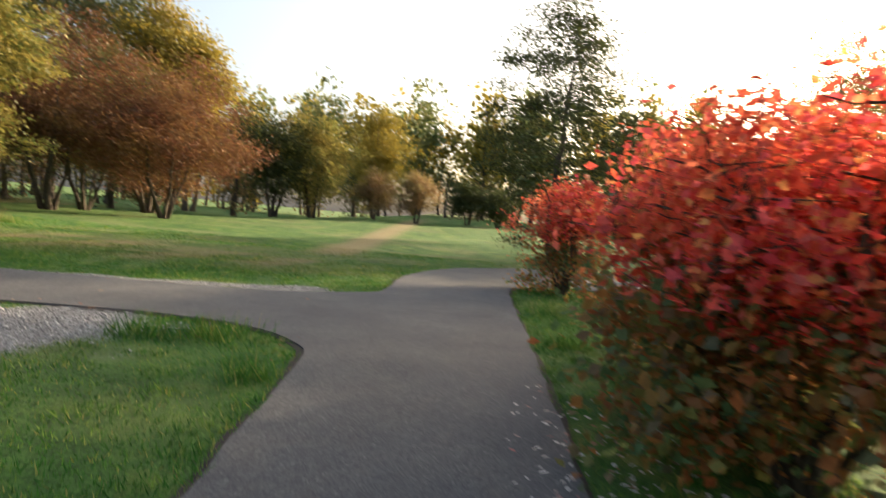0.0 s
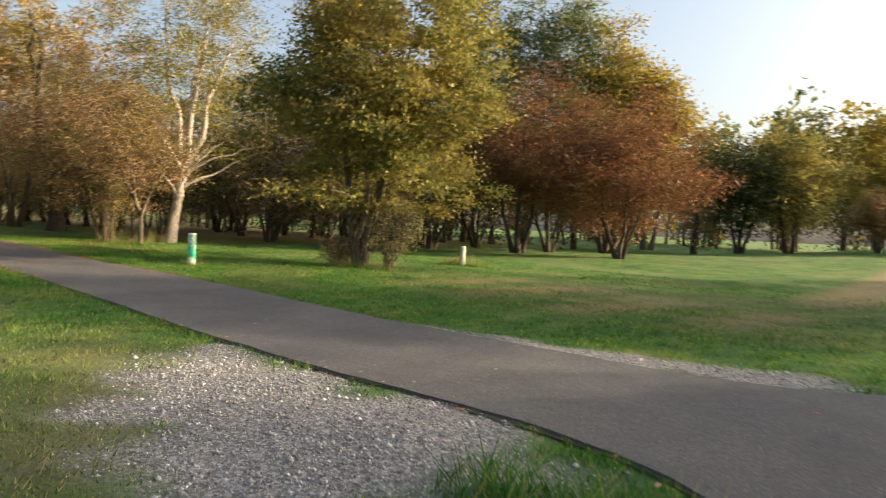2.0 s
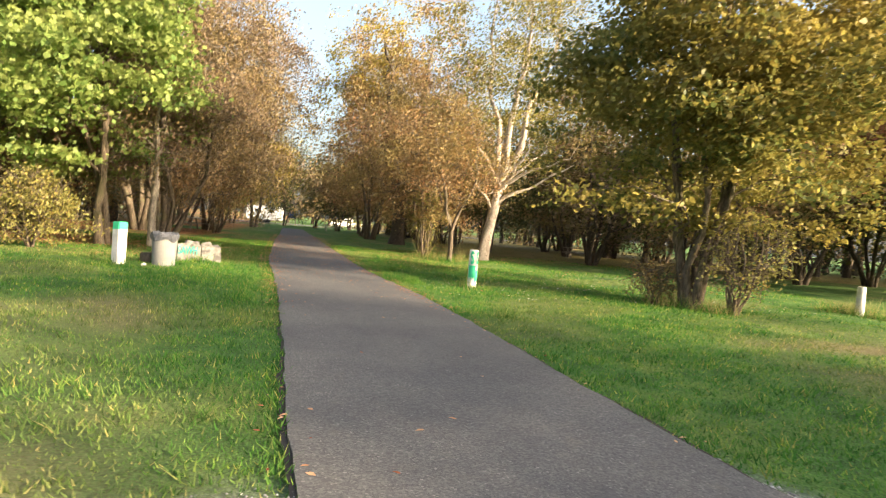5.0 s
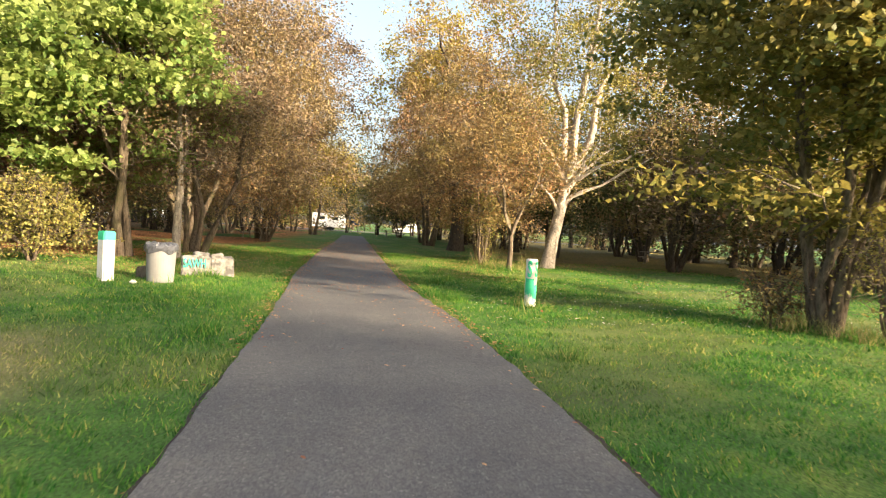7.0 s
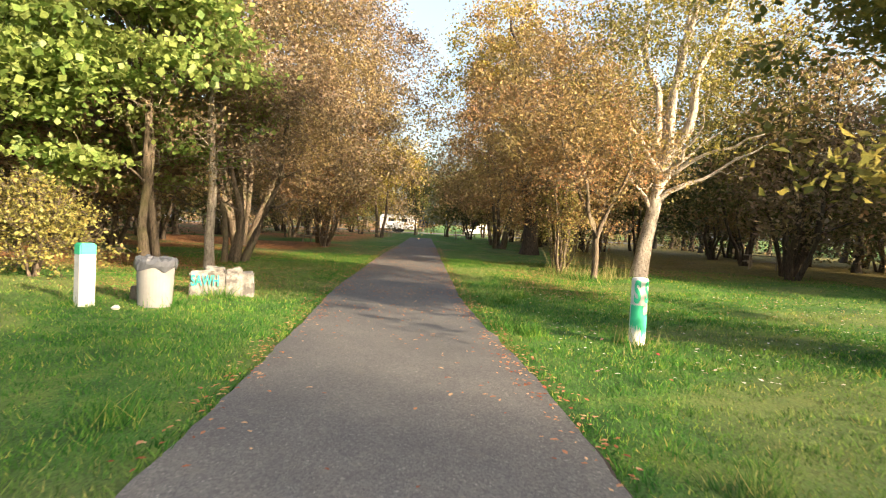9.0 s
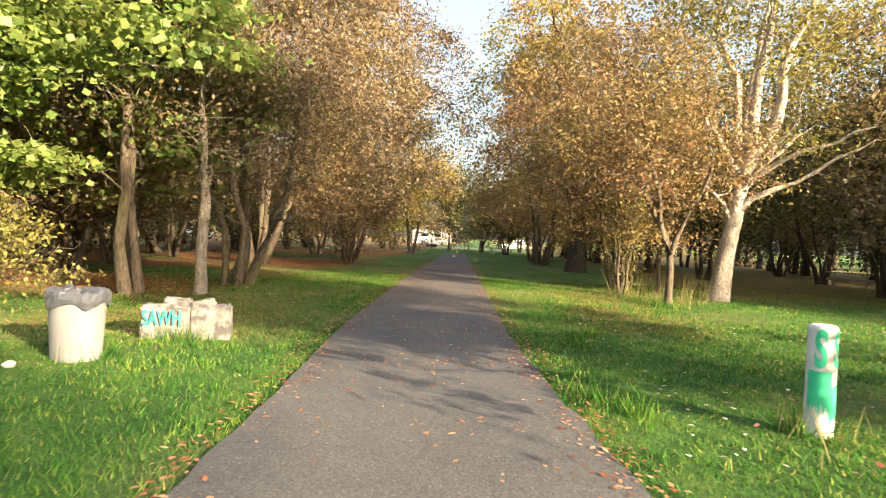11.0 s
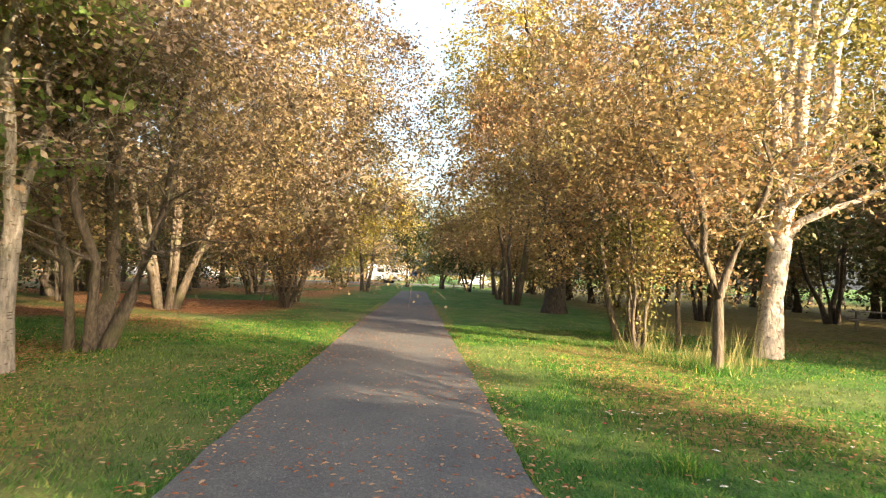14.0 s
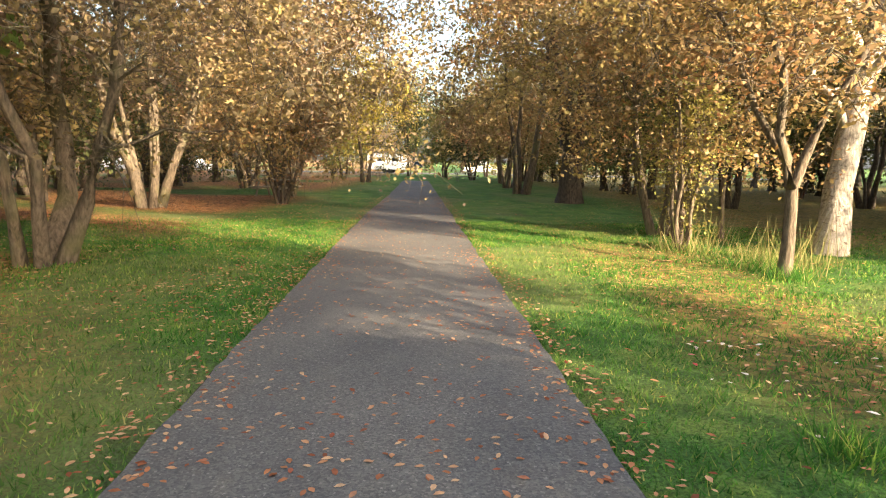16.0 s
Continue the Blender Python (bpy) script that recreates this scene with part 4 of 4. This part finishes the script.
# far woods: belts of trees, joined
def belt(name, label, spots, mats, seed, low=0.12, wide=1.0):
    rng = np.random.default_rng(seed)
    for mi, lm in enumerate(mats):
        wv, wf, cv, cf, nw, nc = [], [], [], [], 0, 0
        for px, py, hh in spots[mi::len(mats)]:
            wood, crown = grow(seed=int(rng.integers(1e6)), h=hh, r=hh * wide * rng.uniform(0.17, 0.26), low=hh * low, stems=1, trunk_r=0.25, clusters=60, leaves=15, leaf=hh * 0.048, puff=hh * 0.05 * wide, bare=True,
                               shape=("column", "round", "cone")[int(rng.integers(3))])
            at = np.array([px, py, float(ground_z(px, py))])
            wv.append(wood[0] + at)
            wf.append(wood[1] + nw)
            cv.append(crown[0] + at)
            cf.append(crown[1] + nc)
            nw += len(wood[0])
            nc += len(crown[0])
        t = new(name)
        tagged(t, label, "woods", kind="stuff")
        part("trunks", mesh_np("trunks", np.concatenate(wv), np.concatenate(wf), BARK_DARK), None, t)
        part("crowns", mesh_np("crowns", np.concatenate(cv), np.concatenate(cf), lm), None, t)


rng = np.random.default_rng(5)
north = [(x + rng.normal() * 2, 118 + rng.normal() * 7 + abs(x + 10) * 0.05, rng.uniform(17, 27)) for x in np.linspace(-85, 60, 66)]
belt("far_woods", "hazy wall of tall mixed trees beyond the field", north, [L_POPLAR, L_POPLAR, L_YELLOW, L_SHRUB], 6)
west = [(-128 + rng.normal() * 6, y + rng.normal() * 2, rng.uniform(11, 17)) for y in np.linspace(-75, 70, 34)]
south = [(x + rng.normal() * 2, -42 + rng.normal() * 5, rng.uniform(10, 16)) for x in np.linspace(-115, 45, 30)]
northwest = [(x + rng.normal() * 3, 62 + rng.normal() * 7, rng.uniform(11, 17)) for x in np.linspace(-110, -50, 14)]
belt("far_woods", "far trees closing the park", west + south + northwest, [L_BROWN, L_DARK, L_GOLD], 8)
brush = [(x + rng.normal() * 2, -20 + rng.normal() * 2.5, rng.uniform(5, 8)) for x in np.linspace(-84, -20, 24) if not -62 < x < -55]
brush += [(x + rng.normal() * 2, -13 + rng.normal() * 1.2, rng.uniform(3.5, 5.5)) for x in np.linspace(-44, -24, 8)]
brush += [(x + rng.normal() * 2, 48 + rng.normal() * 4 + (x + 40) * 0.25, rng.uniform(5, 9)) for x in np.linspace(-80, -24, 22)]
brush += [(x + rng.normal() * 2, 32 + rng.normal() * 2, rng.uniform(4, 6)) for x in np.linspace(-78, -36, 13)]
brush += [(-116 + rng.normal() * 2, y + rng.normal() * 2, rng.uniform(5, 8)) for y in np.linspace(-50, 50, 22)]
brush += [(x, -31 + rng.normal() * 2, rng.uniform(4, 7)) for x in np.linspace(-112, -30, 20) if not -96 < x < -78]
brush += [(x + rng.normal(), -8.5 + rng.normal(), rng.uniform(3, 4.5)) for x in np.linspace(-76, -50, 9)]
brush += [(x + rng.normal(), 16 + rng.normal() * 1.5, rng.uniform(3, 4.5)) for x in np.linspace(-78, -50, 9)]
brush += [(x + rng.normal() * 2, 104 + rng.normal() * 3, rng.uniform(5, 9)) for x in np.linspace(-70, 40, 24)]
brush += [(x + rng.normal(), -10 + rng.normal(), rng.uniform(2.5, 4)) for x in np.linspace(-48, -30, 7)]
brush += [(-93 + rng.normal(), y, rng.uniform(3.5, 5.5)) for y in (-16, -10, 19, 24, 30, 36)]
belt("undergrowth", "shady undergrowth and young trees at the back of the wood", brush, [L_DARK, L_OLIVE, L_BROWN], 12, 0.0, 1.9)


# ---- posts, bin, block ----
def lathe(bm, profile, sides, cx=0.0, cy=0.0):
    """Rings of (radius, height), closed at both ends."""
    rings = []
    for r, z in profile:
        rings.append([bm.verts.new((cx + r * math.cos(6.28318 * k / sides), cy + r * math.sin(6.28318 * k / sides), z)) for k in range(sides)])
    for a, b in zip(rings, rings[1:]):
        for k in range(sides):
            bm.faces.new((a[k], a[(k + 1) % sides], b[(k + 1) % sides], b[k]))
    bm.faces.new(rings[0][::-1])
    bm.faces.new(rings[-1])
    return bm


def box(bm, sx, sy, sz, at=(0, 0, 0), bevel=0.0, turn=None):
    m = Matrix.Translation(at) @ (turn or Matrix()) @ Matrix.Diagonal((sx, sy, sz, 1))
    r = bmesh.ops.create_cube(bm, size=1.0, matrix=m)
    if bevel:
        es = list({e for v in r["verts"] for e in v.link_edges})
        bmesh.ops.bevel(bm, geom=es, offset=bevel, segments=2, affect="EDGES")
    return bm


def lettering(text, size, bold=0.0):
    """Flat mesh of painted letters, centred, in the x-z plane."""
    cu = bpy.data.curves.new("letters", "FONT")
    cu.body, cu.size, cu.align_x, cu.align_y = text, size, "CENTER", "CENTER"
    cu.offset = bold
    ob = bpy.data.objects.new("letters", cu)
    scene.collection.objects.link(ob)
    dg = bpy.context.evaluated_depsgraph_get()
    me = bpy.data.meshes.new_from_object(ob.evaluated_get(dg))
    bpy.data.objects.remove(ob)
    bm = bmesh.new()
    bm.from_mesh(me)
    bmesh.ops.triangulate(bm, faces=bm.faces)
    for _ in range(2):
        bmesh.ops.subdivide_edges(bm, edges=[e for e in bm.edges if e.calc_length() > 0.03], cuts=1)
        bmesh.ops.triangulate(bm, faces=bm.faces)
    return bm


m_white = plain("weathered_white_paint", (0.62, 0.60, 0.57), 0.75, 0.3, 7.0, bumpy=0.4)
m_green = plain("green_spray_paint", (0.05, 0.50, 0.27), 0.6, 0.22, 9.0)
m_teal = plain("faded_teal_spray_paint", (0.03, 0.36, 0.25), 0.7, 0.25, 11.0)
m_bin = plain("grey_plastic", (0.21, 0.21, 0.212), 0.55, 0.18, 5.0)
m_bag = plain("black_bin_bag", (0.07, 0.075, 0.09), 0.28, 0.3, 9.0, bumpy=0.3)
m_concrete, nt, b = material("old_concrete", 0.92)
vec = coords(nt)
base = ramp(nt, noise_tex(nt, vec, 3.2, 6, 0.65), [(0.3, (0.11, 0.105, 0.10)), (0.47, (0.22, 0.21, 0.20)), (0.72, (0.36, 0.345, 0.33))])
blot = ramp(nt, noise_tex(nt, vec, 2.1, 4, 0.7), [(0.45, (0, 0, 0)), (0.56, (0.8, 0.8, 0.8))])
nt.links.new(mix(nt, blot, base, (0.055, 0.052, 0.05)), b.inputs["Base Color"])
bump(nt, b, noise_tex(nt, vec, 28, 6, 0.7), 0.8, 0.02)


def post(x, y, h, r, label, square=False):
    t = new("post")
    t.matrix_world = pose(x, y, float(ground_z(x, y)))
    tagged(t, label, "post")
    bm = bmesh.new()
    if square:
        box(bm, 2 * r, 2 * r, h + 0.15, (0, 0, (h - 0.15) / 2), 0.02)
    else:
        lathe(bm, [(r * 0.96, -0.15), (r, 0.1), (r * 0.99, h * 0.6), (r * 0.98, h - 0.03), (r * 0.9, h - 0.008), (r * 0.75, h)], 28)
    part("shaft", bm, m_white, t)
    return t


def sleeve(r, z0, z1, a0, a1, ragged, seed, steps=20):
    """A painted patch wrapped on a round post, between two angles, with a ragged lower edge."""
    rng = np.random.default_rng(seed)
    bm = bmesh.new()
    rows = []
    for k in range(steps + 1):
        a = radians(a0 + (a1 - a0) * k / steps)
        cut = z0 + ragged * rng.uniform(-1, 1)
        rows.append([bm.verts.new((r * math.cos(a), r * math.sin(a), z)) for z in (cut, (cut + z1) / 2, z1 - abs(ragged) * 0.3 * rng.uniform(0, 1))])
    for p, q in zip(rows, rows[1:]):
        for i in (0, 1):
            bm.faces.new((p[i], q[i], q[i + 1], p[i + 1]))
    return bm


lp = post(-18.55, 2.05, 0.97, 0.115, "white square post with a bright green painted top", True)
bm = bmesh.new()
box(bm, 0.236, 0.236, 0.19, (0, 0, 0.878), 0.02)
bmesh.ops.subdivide_edges(bm, edges=bm.edges[:], cuts=1)
part("painted_top", bm, m_green, lp, "bright green painted top")
lp.matrix_world = pose(-18.5, 2.15, 0, 0, 0, -38)

rp = post(-17.75, 10.36, 0.93, 0.115, "round white post sprayed with green paint and a letter S")
part("paint_patch", sleeve(0.1165, 0.24, 0.56, -80, 15, 0.06, 3), m_green, rp, "ragged green paint patch")
part("paint_patch", sleeve(0.1165, 0.14, 0.44, 5, 80, 0.07, 5), m_green, rp, "ragged green paint patch")
for text, ang, size in (("S", -32, 0.42), ("S", 40, 0.40)):
    bm = lettering(text, size, 0.016)
    for v in bm.verts:
        a = radians(ang) + v.co.x * 0.5 / 0.1175
        v.co = Vector((0.1178 * math.cos(a), 0.1178 * math.sin(a), 0.72 + v.co.y))
    part("painted_letter", bm, m_green, rp, "green sprayed letter")
post(-16.0, 20.15, 0.75, 0.10, "plain weathered white post in dry weeds")

# litter bin with a bag folded over the rim
tb = new("litter_bin")
tb.matrix_world = pose(-18.95, 3.02, 0)
tagged(tb, "grey plastic litter bin lined with a black bag", "bin")
bm = lathe(bmesh.new(), [(0.245, -0.01), (0.255, 0.02), (0.285, 0.66), (0.30, 0.665), (0.302, 0.70), (0.285, 0.70), (0.27, 0.5)], 36)
part("body", bm, m_bin, tb)
rng = np.random.default_rng(8)
bm = bmesh.new()
prof = [(0.309, 0.60), (0.318, 0.66), (0.316, 0.73), (0.295, 0.765), (0.24, 0.775), (0.15, 0.76), (0.05, 0.765)]
lathe(bm, prof, 36)
for v in bm.verts:
    a = math.atan2(v.co.y, v.co.x)
    s = 1 + 0.025 * math.sin(9 * a + 20 * v.co.z) + 0.015 * rng.normal()
    v.co.x *= s
    v.co.y *= s
    v.co.z += 0.018 * math.sin(5 * a) + 0.014 * rng.normal() + (0.03 * math.sin(4 * a + 1) if v.co.z < 0.65 else 0)
part("bin_bag", bm, m_bag, tb, "crumpled black plastic bag over the rim")
tag = lathe(bmesh.new(), [(0.05, 0), (0.06, 0.03), (0.03, 0.06)], 10)
for v in tag.verts:
    v.co.x *= 1.4 * (1 + 0.2 * rng.normal())
    v.co.y *= 1 + 0.2 * rng.normal()
lit = part("litter", tag, m_white)
lit.matrix_world = pose(-18.35, 2.72, 0.01, 0, 0, 30)
tagged(lit, "crumpled white litter on the grass beside the bin", "litter")

# tree stump behind the post
bm = lathe(bmesh.new(), [(0.21, -0.1), (0.19, 0.05), (0.165, 0.2), (0.16, 0.24), (0.10, 0.245)], 18)
for v in bm.verts:
    s = 1 + 0.07 * math.sin(5 * math.atan2(v.co.y, v.co.x)) + 0.03 * rng.normal()
    v.co.x *= s
    v.co.y *= s
st = part("stump", bm, BARK)
st.matrix_world = pose(-19.5, 2.55, 0)
tagged(st, "low brown tree stump in the grass", "stump")

# broken concrete block with sprayed letters
blk = new("concrete_block")
blk.matrix_world = pose(-20.25, 3.6, 0, 0, 0, 90 + 16)
tagged(blk, "broken pale concrete block with faded green letters", "concrete block")


def rough_block(sx, sy, sz, at, seed, amp):
    bm = bmesh.new()
    box(bm, sx, sy, sz, at, 0.03)
    for _ in range(4):
        bmesh.ops.subdivide_edges(bm, edges=[e for e in bm.edges if e.calc_length() > 0.05], cuts=1, use_grid_fill=True)
    for v in bm.verts:
        d = noise.noise_vector(v.co * 3.5 + Vector((seed, 0, 0))) * amp + noise.noise_vector(v.co * 13 + Vector((seed, 4, 0))) * amp * 0.35
        d.y *= 0.45
        v.co += d
    return bm


part("body", rough_block(0.62, 0.46, 0.52, (-0.24, 0.25, 0.205), 3.0, 0.03), m_concrete, blk)
part("body", rough_block(0.50, 0.44, 0.50, (0.31, 0.25, 0.195), 8.0, 0.035), m_concrete, blk)
part("broken_lump", rough_block(0.34, 0.30, 0.12, (-0.14, 0.27, 0.475), 12.0, 0.05), m_concrete, blk)
part("broken_lump", rough_block(0.30, 0.32, 0.14, (0.20, 0.27, 0.46), 17.0, 0.05), m_concrete, blk)
bm = lettering("SAWH", 0.225, 0.004)
for v in bm.verts:
    v.co = Vector((v.co.x * 0.74 - 0.27, -0.03, 0.30 + v.co.y * 1.25))
part("painted_letters", bm, m_teal, blk, "faded green sprayed letters")


# ---- picnic tables ----
m_plank = plain("weathered_plank", (0.30, 0.26, 0.20), 0.85, 0.35, 4.0, bumpy=0.5)


def picnic_table(x, y, turn):
    t = new("picnic_table")
    t.matrix_world = pose(x, y, float(ground_z(x, y)), 0, 0, turn)
    tagged(t, "weathered wooden picnic table with attached benches", "picnic table", "picnic tables in the park")
    for i in range(5):
        part("plank", box(bmesh.new(), 1.8, 0.135, 0.04, (0, (i - 2) * 0.145, 0.74), 0.006), m_plank, t)
    for s in (-1, 1):
        for i in range(2):
            part("bench_plank", box(bmesh.new(), 1.8, 0.13, 0.04, (0, s * (0.62 + 0.14 * i), 0.44), 0.006), m_plank, t)
        part("crossbar", box(bmesh.new(), 0.05, 1.5, 0.09, (s * 0.65, 0, 0.38), 0.006), m_plank, t)
        for w in (-1, 1):
            part("leg", box(bmesh.new(), 0.05, 0.09, 0.86, (s * 0.60, w * 0.42, 0.35), 0.006, pose(0, 0, 0, w * 24)), m_plank, t)


picnic_table(-70.6, 1.4, 80)
picnic_table(-46.5, -0.3, 75)
picnic_table(-40.5, 23.8, 60)
picnic_table(-72.5, 9.2, 95)

# ---- far car park ----
m_paint = plain("white_car_paint", (0.75, 0.75, 0.74), 0.3, 0.05, 3.0)
m_glass = plain("dark_car_glass", (0.02, 0.025, 0.03), 0.08, 0.1, 2.0)
m_tyre = plain("tyre_rubber", (0.025, 0.025, 0.025), 0.9, 0.2, 8.0)
m_rim = plain("wheel_rim", (0.5, 0.5, 0.5), 0.35, 0.1, 5.0, metal=0.9)
m_sign = plain("dark_blue_sign_paint", (0.03, 0.06, 0.16), 0.5, 0.15, 5.0)
bm = box(bmesh.new(), 9, 120, 0.1, (-104, -6, -0.02))
tagged(part("road", bm, m_asphalt), "asphalt car park at the far end of the park", "road", kind="structure")


def car(x, y, turn, label, length=4.5, tall=1.5, pickup=False):
    t = new("car")
    t.matrix_world = pose(x, y, 0.03, 0, 0, turn)
    tagged(t, label, "car", "cars parked by the trees")
    bm = bmesh.new()
    box(bm, length, 1.75, 0.62, (0, 0, 0.60), 0.12)
    part("body", bm, m_paint, t)
    bm = bmesh.new()
    r = bmesh.ops.create_cube(bm, size=1.0, matrix=Matrix.Translation((length * (0.02 if pickup else -0.06), 0, 0.9 + (tall - 0.9) / 2)) @ Matrix.Diagonal((length * (0.34 if pickup else 0.56), 1.55, tall - 0.9, 1)))
    for v in r["verts"]:
        if v.co.z > 1.1:
            v.co.x *= 0.72
            v.co.y *= 0.86
    bmesh.ops.bevel(bm, geom=bm.edges[:], offset=0.06, segments=2, affect="EDGES")
    cabin = part("cabin", bm, m_paint, t)
    for s in (-1, 1):
        part("window", box(bmesh.new(), length * (0.2 if pickup else 0.38), 0.02, (tall - 0.95) * 0.62, (length * (0.02 if pickup else -0.06), s * 0.735, 1.16), 0.005, pose(0, 0, 0, s * -11)), m_glass, cabin)
        part("headlight", box(bmesh.new(), 0.06, 0.32, 0.13, (length / 2 - 0.02, s * 0.62, 0.68), 0.02), m_rim, t)
        for e in (-1, 1):
            w = lathe(bmesh.new(), [(0.22, -0.1), (0.31, -0.1), (0.33, -0.06), (0.33, 0.06), (0.31, 0.1), (0.22, 0.1)], 24)
            bmesh.ops.rotate(w, verts=w.verts, matrix=Matrix.Rotation(radians(90), 3, "X"))
            bmesh.ops.translate(w, verts=w.verts, vec=(e * length * 0.31, s * 0.82, 0.32))
            wheel = part("wheel", w, m_tyre, t)
            w = lathe(bmesh.new(), [(0.20, -0.108), (0.21, 0.0), (0.20, 0.108)], 18)
            bmesh.ops.rotate(w, verts=w.verts, matrix=Matrix.Rotation(radians(90), 3, "X"))
            bmesh.ops.translate(w, verts=w.verts, vec=(e * length * 0.31, s * 0.82, 0.32))
            part("rim", w, m_rim, wheel)


car(-86, -27.5, 65, "white car parked beyond the wood")
car(-89, -20.5, 70, "white car parked beyond the wood")
car(-104, 13.0, 80, "white pickup truck in the car park", 5.2, 1.75, True)

tr = new("trailer")
tr.matrix_world = pose(-103, 0.2, 0.03, 0, 0, 84)
tagged(tr, "boxy white trailer in the car park", "trailer")
part("body", box(bmesh.new(), 5.4, 2.2, 2.1, (0, 0, 1.5), 0.08), m_paint, tr)
part("window", box(bmesh.new(), 0.9, 0.02, 0.5, (-0.9, -1.11, 1.8), 0.004), m_glass, tr)
part("window", box(bmesh.new(), 0.9, 0.02, 0.5, (1.1, -1.11, 1.8), 0.004), m_glass, tr)
part("hitch", box(bmesh.new(), 1.0, 0.12, 0.12, (3.1, 0, 0.5), 0.01), m_tyre, tr)
for s in (-1, 1):
    for e in (-0.4, 0.4):
        w = lathe(bmesh.new(), [(0.15, -0.1), (0.33, -0.1), (0.33, 0.1), (0.15, 0.1)], 22)
        bmesh.ops.rotate(w, verts=w.verts, matrix=Matrix.Rotation(radians(90), 3, "X"))
        bmesh.ops.translate(w, verts=w.verts, vec=(e, s * 0.98, 0.33))
        part("wheel", w, m_tyre, tr)
sg = new("sign_board")
sg.matrix_world = pose(-92, 4.5, 0, 0, 0, 90)
tagged(sg, "dark blue notice board on two posts", "sign")
part("panel", box(bmesh.new(), 1.2, 0.05, 0.9, (0, 0, 1.5), 0.01), m_sign, sg)
for s in (-0.5, 0.5):
    part("post", box(bmesh.new(), 0.09, 0.09, 2.1, (s, 0.06, 0.95), 0.008), m_plank, sg)
